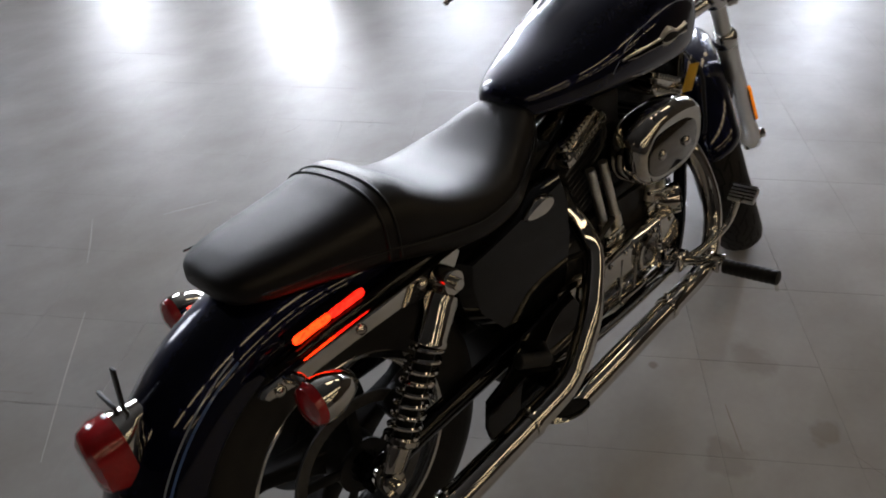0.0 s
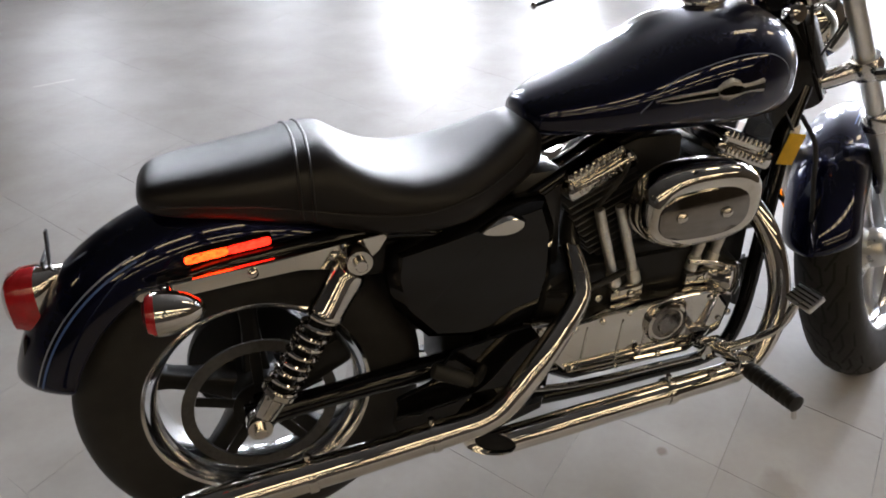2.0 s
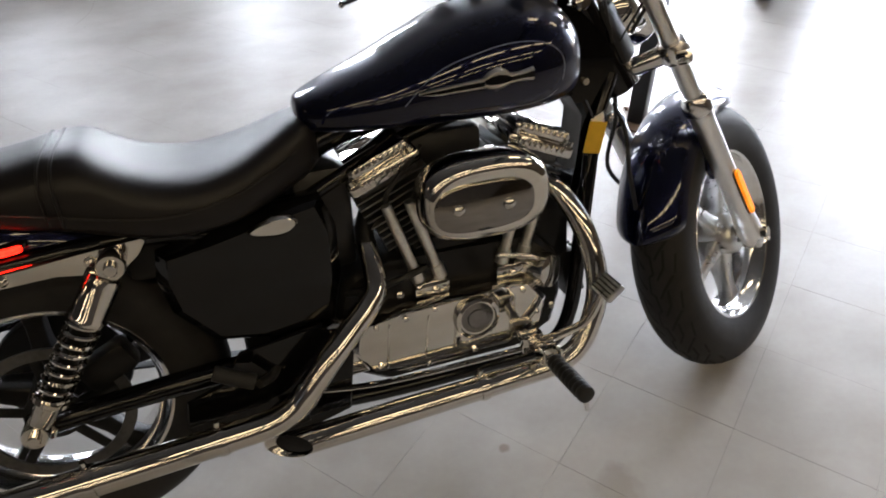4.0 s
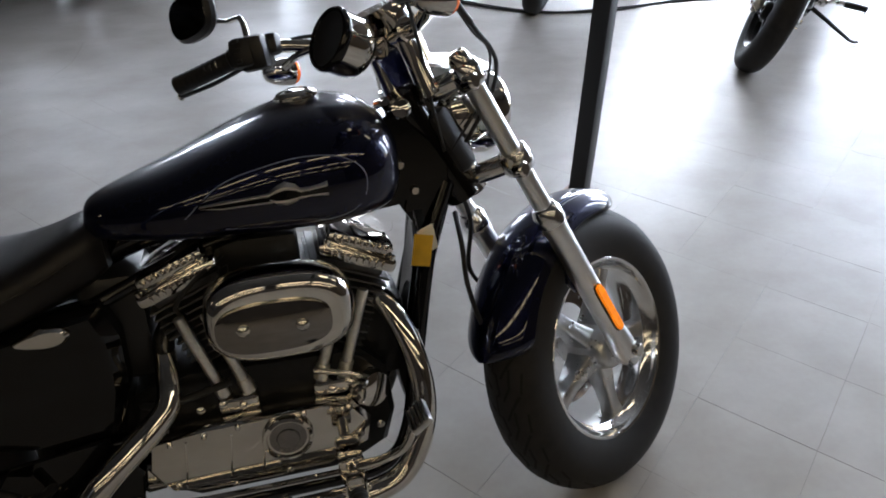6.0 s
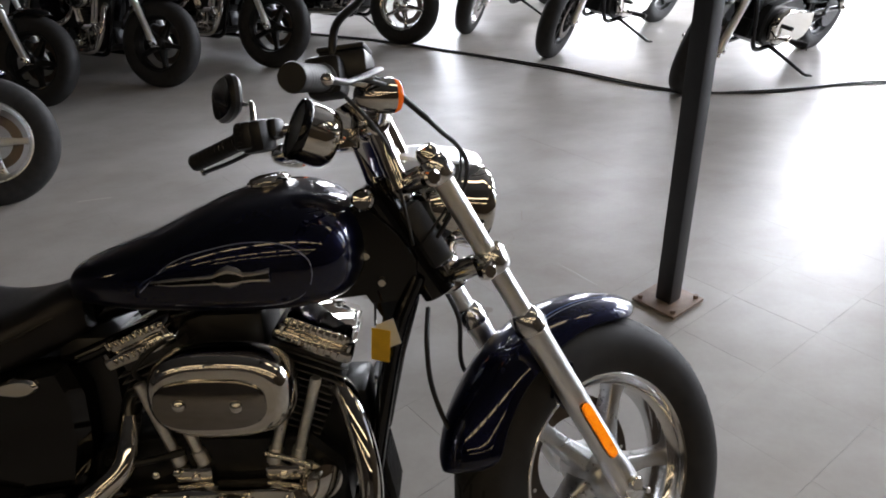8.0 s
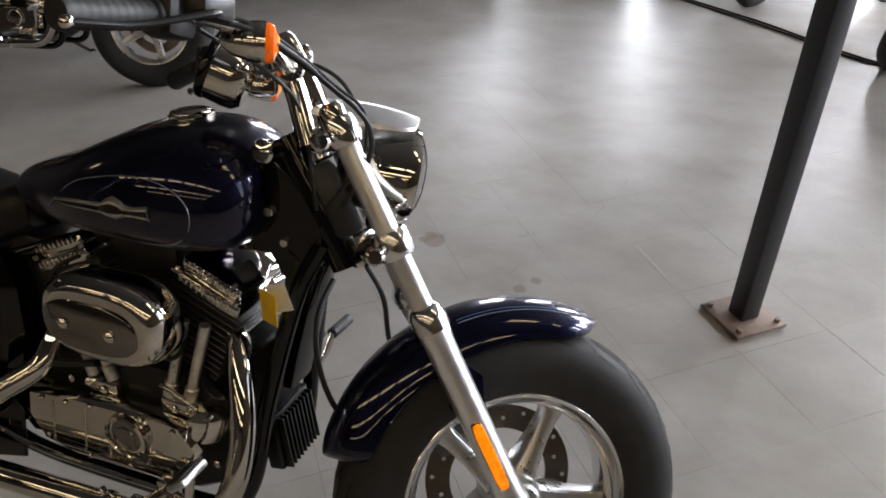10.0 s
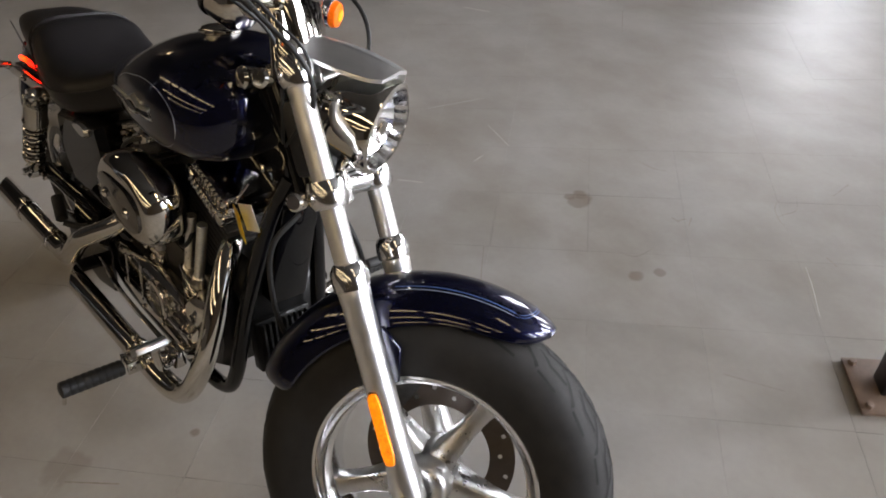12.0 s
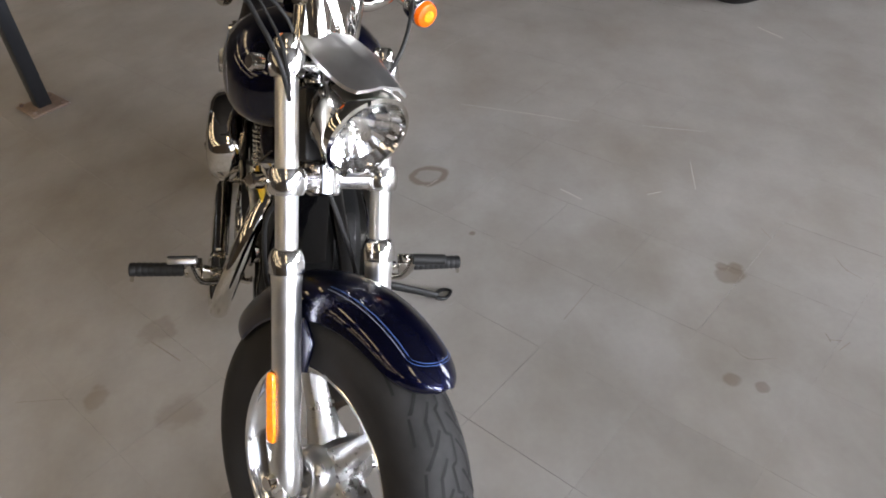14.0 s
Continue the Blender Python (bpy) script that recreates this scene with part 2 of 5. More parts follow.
class Geo:
    """Points and faces of one mesh."""

    def __init__(self):
        self.v, self.f = [], []

    def add(self, verts, faces):
        o = len(self.v)
        self.v += [tuple(map(float, q)) for q in verts]
        self.f += [tuple(o + i for i in f) for f in faces]
        return self

    def loft(self, rings, cap=True, loop=False):
        n, m = len(rings[0]), len(rings)
        faces = []
        for i in range(m if loop else m - 1):
            for k in range(n):
                a, b = i * n, (i + 1) % m * n
                faces.append((a + k, a + (k + 1) % n, b + (k + 1) % n, b + k))
        if cap and not loop:
            faces += [tuple(range(n))[::-1], tuple((m - 1) * n + k for k in range(n))]
        return self.add([q for r in rings for q in r], faces)

    def sheet(self, rows):
        n = len(rows[0])
        faces = [(i * n + k, i * n + k + 1, (i + 1) * n + k + 1, (i + 1) * n + k) for i in range(len(rows) - 1) for k in range(n - 1)]
        return self.add([q for r in rows for q in r], faces)

    def tube(self, pts, r, seg=14, n=6, cap=True, flat=1.0):
        line = curve_through(pts, n)
        if not np.isscalar(r):
            r = np.interp(np.linspace(0, 1, len(line)), np.linspace(0, 1, len(r)), r)
        else:
            r = [r] * len(line)
        t0 = line[1] - line[0]
        up = V(0, 0, 1) if abs(t0[2]) < 0.9 * np.linalg.norm(t0) else V(0, 1, 0)
        rings = []
        for i, p in enumerate(line):
            t = line[min(i + 1, len(line) - 1)] - line[max(i - 1, 0)]
            t = t / np.linalg.norm(t)
            s = np.cross(up, t)
            s = s / np.linalg.norm(s)
            up = np.cross(t, s)
            rings.append([p + r[i] * (math.cos(a) * s + flat * math.sin(a) * up) for a in np.linspace(0, 2 * math.pi, seg, False)])
        return self.loft(rings, cap)

    def lathe(self, profile, origin, axis, seg=32, loop=False, cap=True):
        """profile: rows of radius and height along the axis."""
        a = np.array(axis, float) / np.linalg.norm(axis)
        s = np.cross(a, V(0, 0, 1) if abs(a[2]) < 0.9 else V(1, 0, 0))
        s = s / np.linalg.norm(s)
        u = np.cross(a, s)
        rings = [[np.array(origin) + a * h + max(r, 1e-5) * (math.cos(w) * s + math.sin(w) * u) for w in np.linspace(0, 2 * math.pi, seg, False)] for r, h in profile]
        return self.loft(rings, cap, loop)

    def rod(self, a, b, r, seg=16, bevel=0.0):
        a, b = np.array(a, float), np.array(b, float)
        d = np.linalg.norm(b - a)
        e = min(bevel or r * 0.15, d / 3)
        return self.lathe([(r - e, 0), (r, e), (r, d - e), (r - e, d)], a, b - a, seg)

    def box(self, c, s, bevel=0.004, turn=(0, 0, 0)):
        bm = bmesh.new()
        bmesh.ops.create_cube(bm, size=1)
        bmesh.ops.scale(bm, vec=s, verts=bm.verts)
        if bevel:
            bmesh.ops.bevel(bm, geom=bm.edges[:], offset=min(bevel, min(s) * 0.45), segments=2, affect="EDGES", profile=0.5)
        m = pose(*c, *turn)
        bm.verts.ensure_lookup_table()
        self.add([m @ q.co for q in bm.verts], [[q.index for q in f.verts] for f in bm.faces])
        bm.free()
        return self

    def plate(self, outline, y0, y1, bevel=0.002, m=None):
        """A plate in the x-z plane between two heights along y, with eased edges."""
        o = [np.array(q, float) for q in outline]
        c = sum(o) / len(o)
        small = [q + (c - q) / max(np.linalg.norm(c - q), 1e-6) * bevel for q in o]
        e = bevel * (1 if y1 > y0 else -1)
        rings = [[V(q[0], y, q[1]) for q in ring] for ring, y in ((small, y0), (o, y0 + e), (o, y1 - e), (small, y1))]
        if m is not None:
            rings = [[np.array(m @ Vector(q)) for q in ring] for ring in rings]
        return self.loft(rings)

    def ball(self, c, r, seg=20):
        r = (r, r, r) if np.isscalar(r) else r
        rings = [[V(c[0] + r[0] * math.sin(t) * math.cos(w), c[1] + r[1] * math.sin(t) * math.sin(w), c[2] + r[2] * math.cos(t)) for w in np.linspace(0, 2 * math.pi, seg, False)]
                 for t in np.linspace(0.02, math.pi - 0.02, seg // 2 + 1)]
        return self.loft(rings)

    def coil(self, a, b, r, wire, turns, seg=8):
        a, b = np.array(a, float), np.array(b, float)
        d = (b - a) / np.linalg.norm(b - a)
        s = np.cross(d, V(0, 1, 0))
        s = s / np.linalg.norm(s)
        u = np.cross(d, s)
        pts = [a + (b - a) * k / (turns * 20) + r * (math.cos(k * math.pi / 10) * s + math.sin(k * math.pi / 10) * u) for k in range(int(turns * 20) + 1)]
        return self.tube(pts, wire, seg, 1)


def mesh_of(name, geo, material, angle=40):
    me = bpy.data.meshes.new(name)
    me.from_pydata(geo.v, [], geo.f)
    bm = bmesh.new()
    bm.from_mesh(me)
    bmesh.ops.recalc_face_normals(bm, faces=bm.faces)
    bm.to_mesh(me)
    bm.free()
    me.materials.append(material)
    me.shade_smooth()
    me.set_sharp_from_angle(angle=radians(angle))
    return me


def part(name, geo, material, parent, label="", m=None, angle=40):
    ob = new(name, mesh_of(name, geo, material, angle))
    ob.parent = parent
    if m is not None:
        ob.matrix_basis = m
    return tagged(ob, label)


def thing(name, m, label, category, group="", kind=""):
    ob = new(name)
    ob.matrix_world = m
    ob.empty_display_size = 0.1
    return tagged(ob, label, category, group, kind)


def rounded(a, b, n=28, p=2.6):
    """A rounded outline with half axes a and b."""
    return [(a * math.copysign(abs(math.cos(w)) ** (2 / p), math.cos(w)), b * math.copysign(abs(math.sin(w)) ** (2 / p), math.sin(w))) for w in np.linspace(0, 2 * math.pi, n, False)]


# ---- the room ----
def structure(name, geo, material, label, category):
    return tagged(new(name, mesh_of(name, geo, material, 30)), label, category, kind="structure")


X0, X1, Y0, Y1, H = -19.0, 8.6, -16.0, 9.6, 5.6
structure("ceiling", Geo().box(((X0 + X1) / 2, (Y0 + Y1) / 2, H + 0.1), (X1 - X0 + 0.6, Y1 - Y0 + 0.6, 0.2), 0), CEIL, "plain dull painted ceiling over the showroom", "ceiling")
structure("wall_south", Geo().box(((X0 + X1) / 2, Y0 - 0.125, H / 2), (X1 - X0 + 0.5, 0.25, H), 0), WALL, "plain dull painted wall", "wall")
structure("wall_west", Geo().box((X0 - 0.125, (Y0 + Y1) / 2, H / 2), (0.25, Y1 - Y0, H), 0), WALL, "plain dull painted wall", "wall")


def glazed_wall(name, along, openings):
    """A wall with openings, rows of start, end, sill and head; along: the axis it runs."""
    g = Geo()
    lo, hi = (X0, X1) if along == "x" else (Y0, Y1)
    fixed = Y1 + 0.125 if along == "x" else X1 + 0.125

    def block(a, b, z0, z1):
        c = ((a + b) / 2, fixed, (z0 + z1) / 2) if along == "x" else (fixed, (a + b) / 2, (z0 + z1) / 2)
        s = (b - a, 0.25, z1 - z0) if along == "x" else (0.25, b - a, z1 - z0)
        g.box(c, s, 0)

    at = lo
    for a, b, sill, head in openings:
        block(at, a, 0, H), block(a, b, 0, sill), block(a, b, head, H)
        at = b
    block(at, hi, 0, H)
    structure(name, g, WALL, "dark painted wall with tall glazed openings", "wall")
    for k, (a, b, sill, head) in enumerate(openings):
        w = thing("window_" + name[5:] + "_" + str(k + 1), pose((a + b) / 2, fixed, sill) if along == "x" else pose(fixed, (a + b) / 2, sill, 0, 0, 90), "tall window with a thin dark frame", "window", kind="structure")
        n = max(1, round((b - a) / 1.3))
        for j in range(n + 1):
            part("window_frame", Geo().box((-(b - a) / 2 + 0.03 + (b - a - 0.06) * j / n, 0, (head - sill) / 2), (0.06, 0.08, head - sill), 0.006), WFRAME, w)
        for z in (0.03, (head - sill) * 0.62, head - sill - 0.03):
            part("window_frame", Geo().box((0, 0, z), (b - a, 0.07, 0.06), 0.006), WFRAME, w)


glazed_wall("wall_north", "x", ((-2.6, -1.0, 0.5, 3.8), (0.3, 1.5, 0.5, 3.4), (3.0, 3.9, 0.4, 4.0), (5.8, 8.4, 0.4, 5.2)))
glazed_wall("wall_east", "y", ((0.6, 2.4, 0.7, 4.2), (3.6, 5.4, 0.5, 4.4), (6.2, 8.9, 0.4, 4.6)))

# wide warm lamps hung below the ceiling
HANG = 4.6
for i, (lx, ly) in enumerate([(3.6, 0.6), (6.0, 0.6)] + [(-5.4 + 1.75 * k, y) for y in (-3.9, -7.0, -10.2) for k in range(8)] + [(-9.0, 0.6)]):
    if i == 0:
        lamp0 = thing("ceiling_lamp", pose(lx, ly, HANG), "long white ceiling lamp with a broad warm diffuser", "ceiling lamp", "ceiling lamps")
        part("housing", Geo().box((0, 0, 0.06), (1.5, 0.44, 0.06), 0.01), FIXT, lamp0)
        part("diffuser", Geo().box((0, 0, 0.024), (1.35, 0.36, 0.012), 0.003), TUBE, lamp0, "warm glowing diffuser")
        for s in (-0.6, 0.6):
            part("bracket", Geo().rod((s, 0, 0.08), (s, 0, H - HANG), 0.008, 8), FIXT, lamp0)
    else:
        copy_thing(lamp0, pose(lx, ly, HANG))


# ---- motorcycles ----
STEM = V(-0.5, 0, 0.8660254)
HEAD = V(-0.4728, 0, 0.8811)
AXLE = V(1.509, 0, 0.315)
REAR = V(0, 0, 0.309)
FRONT = AXLE + V(0.010, -0.006, -0.006)


def steering(deg):
    """The turn of the front end about its raked steering axis."""
    p = Matrix.Translation((1.626, 0, 0))
    return p @ Matrix.Rotation(radians(deg), 4, Vector(STEM)) @ p.inverted()


def along_fork(s, y=0.0, ahead=0.0):
    """A place on the fork: s metres up the leg from the axle."""
    return AXLE + HEAD * s + V(0.8811, 0, 0.4728) * ahead + V(0, y, 0)


def wheel(bike, name, c, radius, width, bead, spoke_mat, m, spokes, tread, turn=0.0, rim_mat=None):
    hub = part(name, Geo().lathe([(0.020, -0.056), (0.022, -0.066), (0.038, -0.067), (0.045, -0.062), (0.050, -0.045), (0.053, -0.022), (0.055, 0.0), (0.053, 0.022), (0.050, 0.045), (0.045, 0.062), (0.038, 0.067), (0.022, 0.066), (0.020, 0.056)], c, (0, 1, 0), 28), spoke_mat, bike, "cast wheel hub", m)
    w = width / 2
    prof = [(bead - 0.004, -0.80 * w), (bead + 0.006, -0.86 * w), (bead + 0.025, -0.95 * w), (bead + 0.055, -w), (radius - 0.045, -0.96 * w), (radius - 0.026, -0.84 * w), (radius - 0.012, -0.62 * w), (radius - 0.003, -0.32 * w), (radius, 0)]
    prof = prof + [(r, -h) for r, h in prof[-2::-1]]
    part("tyre", Geo().lathe(prof, c, (0, 1, 0), 72, loop=True), TYRE, hub, "black rubber tyre with a worn tread")
    lip = [(bead + 0.003, -0.80 * w), (bead - 0.001, -0.84 * w), (bead - 0.007, -0.82 * w), (bead - 0.012, -0.70 * w), (bead - 0.016, -0.50 * w), (bead - 0.027, -0.38 * w), (bead - 0.030, 0)]
    lip = lip + [(r, -h) for r, h in lip[-2::-1]] + [(bead + 0.001, 0.5 * w), (bead - 0.02, 0.2 * w), (bead - 0.02, -0.2 * w), (bead + 0.001, -0.5 * w)]
    part("rim", Geo().lathe(lip, c, (0, 1, 0), 72, loop=True), rim_mat or POLISHED, hub, "wheel rim" if rim_mat else "polished metal rim")
    for k in range(spokes):
        a = 2 * math.pi * k / spokes + turn
        d, e = V(math.cos(a), 0, math.sin(a)), V(-math.sin(a), 0, math.cos(a))
        rings = []
        for r, hw, ht in ((0.036, 0.027, 0.036), (0.07, 0.0215, 0.029), (0.12, 0.0165, 0.021), (0.16, 0.0165, 0.019), (bead - 0.024, 0.021, 0.021)):
            rings.append([np.array(c) + d * r + e * u + V(0, v, 0) for u, v in rounded(hw, ht, 16, 7.0)])
        part("spoke", Geo().loft(rings), spoke_mat, hub)
    if tread:
        g = Geo()
        n = 22

        def on(a, y):
            r = np.interp(abs(y), [0, 0.32 * w, 0.62 * w, 0.84 * w, 0.96 * w], [radius, radius - 0.003, radius - 0.012, radius - 0.026, radius - 0.045]) + 0.0009
            return np.array(c) + V(r * math.cos(a), y, r * math.sin(a))

        def band(pts, half):
            """A narrow flat strip for a groove's shade, along points of angle and width."""
            rows = []
            pts = [(p0[0] + (p1[0] - p0[0]) * k / 5, p0[1] + (p1[1] - p0[1]) * k / 5) for p0, p1 in zip(pts, pts[1:]) for k in range(5)] + [pts[-1]]
            for i, (a, y) in enumerate(pts):
                a0, y0 = pts[max(i - 1, 0)]
                a1, y1 = pts[min(i + 1, len(pts) - 1)]
                t = V((a1 - a0) * radius, y1 - y0)
                t = t / np.linalg.norm(t)
                rows.append([on(a - t[1] * half / radius * k, y + t[0] * half * k) for k in (-1, 0, 1)])
            g.sheet(rows)

        for k in range(n):
            a, da = 2 * math.pi * k / n, 2 * math.pi / n
            band([(a, 0.003), (a + da * 0.44, 0.007), (a + da * 0.5, -0.003), (a + da * 0.94, -0.007), (a + da, 0.003)], 0.0026)
            for s, o in ((-1, 0.0), (1, 0.25)):
                band([(a + da * (o + 0.58), s * 0.013), (a + da * (o + 0.30), s * 0.029), (a + da * o, s * 0.047)], 0.0029)
                band([(a + da * (o + 1.10), s * 0.014), (a + da * (o + 0.80), s * 0.030), (a + da * (o + 0.36), s * 0.032)], 0.0026)
                band([(a + da * (o + 0.95), s * 0.050), (a + da * (o + 0.45), s * 0.054)], 0.0018)
        part("tread_groove_strip", g, GROOVE, hub, "dark strips for the shade in the tread grooves")
    return hub


def eased(a):
    """How deep the sides of the front guard are, at a degrees behind upright."""
    return 0.60 + 0.40 * min(max((a + 25) / 55, 0), 1)


def mudguard(c, radius, half, drop, a0, a1, round_front=0.0, round_back=0.0, n=44, ease=None):
    """A curved guard over a wheel, from angle a0 ahead of upright (negative) to a1 behind it, in degrees."""
    rings = []
    for i in range(n + 1):
        f = (1 - math.cos(math.pi * i / n)) / 2
        a = radians(a0 + (a1 - a0) * f)
        k = 1.0
        for e, x in ((round_front, f), (round_back, 1 - f)):
            if e and x < e:
                k = min(k, max(0.05, 1 - (1 - x / e) ** 2.4) ** 0.42)
        depth = ease(math.degrees(a)) if ease else 1.0
        out, inn = [], []
        for u in np.linspace(-1, 1, 17):
            y = (0.6 + 0.4 * depth) * half * k * math.sin(u * math.pi / 2) if abs(u) < 0.99 else (0.6 + 0.4 * depth) * half * k * u
            lower = depth * drop * k * (1 - math.cos(u * math.pi / 2)) + (1 - k) * 0.006
            for lst, t in ((out, 0.0), (inn, 0.004)):
                r = radius - lower - t
                lst.append(V(c[0] - math.sin(a) * r, (abs(y) - t * 0.8 * abs(u)) * math.copysign(1, y), c[2] + math.cos(a) * r))
        rings.append(out + inn[::-1])
    return Geo().loft(rings)


def stripe_on_guard(c, radius, half, drop, u, a0, a1, wide=0.0016, ease=None):
    """A thin painted line along a guard; the sign of u tells the side."""
    rows = []
    for a in np.linspace(radians(a0), radians(a1), 30):
        row = []
        depth = ease(math.degrees(a)) if ease else 1.0
        for k in (-1, 1):
            uu = u + k * wide / half
            r = radius - depth * drop * (1 - math.cos(uu * math.pi / 2)) + 0.0008
            row.append(V(c[0] - math.sin(a) * r, (0.6 + 0.4 * depth) * half * math.sin(uu * math.pi / 2), c[2] + math.cos(a) * r))
        rows.append(row)
    return Geo().sheet(rows)


def tank_rings(grow=0.0):
    rows = [(0.524, 0.030, 0.757, 0.796), (0.532, 0.056, 0.752, 0.810), (0.56, 0.080, 0.749, 0.824), (0.61, 0.106, 0.747, 0.843), (0.68, 0.134, 0.745, 0.869), (0.76, 0.152, 0.744, 0.905), (0.84, 0.162, 0.742, 0.937),
            (0.91, 0.165, 0.742, 0.951), (0.965, 0.160, 0.744, 0.952), (1.01, 0.146, 0.750, 0.940), (1.045, 0.120, 0.762, 0.915), (1.064, 0.085, 0.785, 0.885), (1.072, 0.045, 0.810, 0.860)]
    rings = []
    for x, hw, lo, hi in rows:
        ring, mid = [], lo + (hi - lo) * 0.42
        for w in np.linspace(0, 2 * math.pi, 36, False):
            cy, sz = math.cos(w), math.sin(w)
            p = 2.25 if sz > 0 else 3.6
            y = (hw + grow) * math.copysign(abs(cy) ** (2 / p), cy)
            z = mid + ((hi - mid + grow) if sz > 0 else (mid - lo + grow)) * math.copysign(abs(sz) ** (2 / p), sz)
            ring.append(V(x, y, z))
        rings.append(ring)
    return rings


def smooth_rings(rings, n=3):
    cols = [curve_through([r[k] for r in rings], n) for k in range(len(rings[0]))]
    return [[col[i] for col in cols] for i in range(len(cols[0]))]


def seat_rings():
    rows = [(-0.132, 0.050, 0.720, 0.742), (-0.118, 0.077, 0.711, 0.757), (-0.08, 0.098, 0.703, 0.767), (0.0, 0.113, 0.690, 0.777), (0.07, 0.124, 0.674, 0.786), (0.112, 0.128, 0.664, 0.795),
            (0.165, 0.138, 0.650, 0.797), (0.205, 0.143, 0.640, 0.776), (0.25, 0.150, 0.630, 0.752), (0.32, 0.156, 0.628, 0.736), (0.39, 0.148, 0.634, 0.741), (0.45, 0.122, 0.648, 0.757), (0.50, 0.098, 0.665, 0.775), (0.532, 0.082, 0.680, 0.783), (0.552, 0.064, 0.695, 0.775)]
    rings = []
    for x, hw, lo, hi in rows:
        ring, mid = [], lo + (hi - lo) * 0.35
        for w in np.linspace(0, 2 * math.pi, 32, False):
            cy, sz = math.cos(w), math.sin(w)
            p = 3.0 if sz > 0 else 4.0
            dip = 0.010 * math.sin(math.pi * min(max((x - 0.15) / 0.35, 0), 1)) * (1 - abs(cy)) if sz > 0 else 0
            ring.append(V(x, hw * math.copysign(abs(cy) ** (2 / p), cy) * (1 + 0.05 * sz), mid + (hi - mid if sz > 0 else mid - lo) * math.copysign(abs(sz) ** (2 / p), sz) - dip))
        rings.append(ring)
    return smooth_rings(rings, 3)


def motorcycle(m, label, paint, steer, fine=True, wheel_mat=None, group=""):
    """A parked cruiser: x ahead, y to its left, z up from between the tyres."""
    bike = thing("motorcycle", m, label, "motorcycle", group)
    S = steering(steer)
    wm = wheel_mat or STEEL

    # wheels
    rear = wheel(bike, "rear_wheel", REAR, 0.322, 0.150, 0.208, DARK_METAL, None, 5, False, 0.3, None if fine else wm)
    part("brake_disc", Geo().lathe([(0.119, -0.076), (0.141, -0.076), (0.141, -0.071), (0.119, -0.071)], REAR, (0, 1, 0), 48, loop=True), FIN_EDGE, rear, "dark steel brake disc")
    arms = Geo().lathe([(0.030, -0.075), (0.052, -0.077), (0.052, -0.071), (0.030, -0.066)], REAR, (0, 1, 0), 32, loop=True)
    for k in range(5):
        a = 2 * math.pi * k / 5 + 0.3
        arms.box(REAR + V(0.08 * math.cos(a), -0.0735, 0.08 * math.sin(a)), (0.076, 0.005, 0.020), 0.002, (0, -math.degrees(a), 0))
    part("disc_carrier", arms, DARK_METAL, rear)
    part("belt_pulley", Geo().lathe([(0.03, 0.075), (0.125, 0.075), (0.128, 0.085), (0.125, 0.105), (0.03, 0.105)], REAR, (0, 1, 0), 48), DARK_METAL, rear)
    front = wheel(bike, "front_wheel", FRONT, 0.3260, 0.137, 0.208, wm, S, 5, fine, -0.09, None if fine else wm)
    disc = Geo().lathe([(0.098, 0.066), (0.146, 0.066), (0.146, 0.071), (0.098, 0.071)], FRONT, (0, 1, 0), 48, loop=True)
    part("brake_disc", disc, DISC, front, "browned steel brake disc with drilled holes")
    # bright solid plugs stand in for the lit floor seen through the holes
    for k in range(20 if fine else 0):
        a = k * math.pi / 10
        r = 0.118 if k % 2 else 0.133
        part("disc_hole_plug", Geo().rod(FRONT + V(r * math.cos(a), 0.0650, r * math.sin(a)), FRONT + V(r * math.cos(a), 0.0720, r * math.sin(a)), 0.0045, 8), SATIN, front)
    part("axle_nut", Geo().rod(AXLE + V(0, -0.145, 0), AXLE + V(0, 0.145, 0), 0.012, 12), CHROME, front)

    # front end
    for s in (-1, 1):
        leg = part("fork_leg", Geo().lathe([(0.016, -0.035), (0.024, -0.028), (0.029, -0.005), (0.029, 0.03), (0.0255, 0.06), (0.0255, 0.345), (0.027, 0.358), (0.027, 0.378), (0.022, 0.385)], along_fork(0, s * 0.105), HEAD, 24), SATIN, bike, "satin aluminium fork slider", S)
        part("fork_collar", Geo().lathe([(0.022, 0.366), (0.031, 0.371), (0.032, 0.388), (0.030, 0.401), (0.025, 0.411), (0.021, 0.414)], along_fork(0, s * 0.105), HEAD, 12), POLISHED, leg, "bright faceted collar")
        part("fork_tube", Geo().rod(along_fork(0.37, s * 0.105), along_fork(0.748, s * 0.105), 0.0195, 24), SATIN, leg, "bright fork tube")
        part("fork_cap", Geo().lathe([(0.021, 0.742), (0.021, 0.754), (0.015, 0.764), (0.004, 0.766)], along_fork(0, s * 0.105), HEAD, 20), CHROME, leg)
        part("axle_clamp", Geo().box(along_fork(-0.012, s * 0.105), (0.045, 0.05, 0.055), 0.012, (0, -28, 0)).rod(along_fork(-0.04, s * 0.105 - 0.03, 0.02), along_fork(-0.04, s * 0.105 + 0.03, 0.02), 0.006, 8), POLISHED, leg)
        if fine:
            part("pinch_bolt", Geo().rod(along_fork(0.0, s * 0.131), along_fork(0.0, s * 0.148), 0.014, 12), CHROME, leg)
        if fine:
            o = [(q[0], q[1]) for q in rounded(0.010, 0.064, 20, 5)]
            tilt = Matrix.Translation(Vector(along_fork(0.135, s * 0.1345, -0.004))) @ Matrix.Rotation(radians(-28.2), 4, "Y")
            # thrown-back light comes from the material's own faint emission
            part("reflector", Geo().plate(o, -0.004 * s, 0.003 * s, 0.0015, tilt), AMBER_REFL, leg, "long amber reflector with a faint added glow")
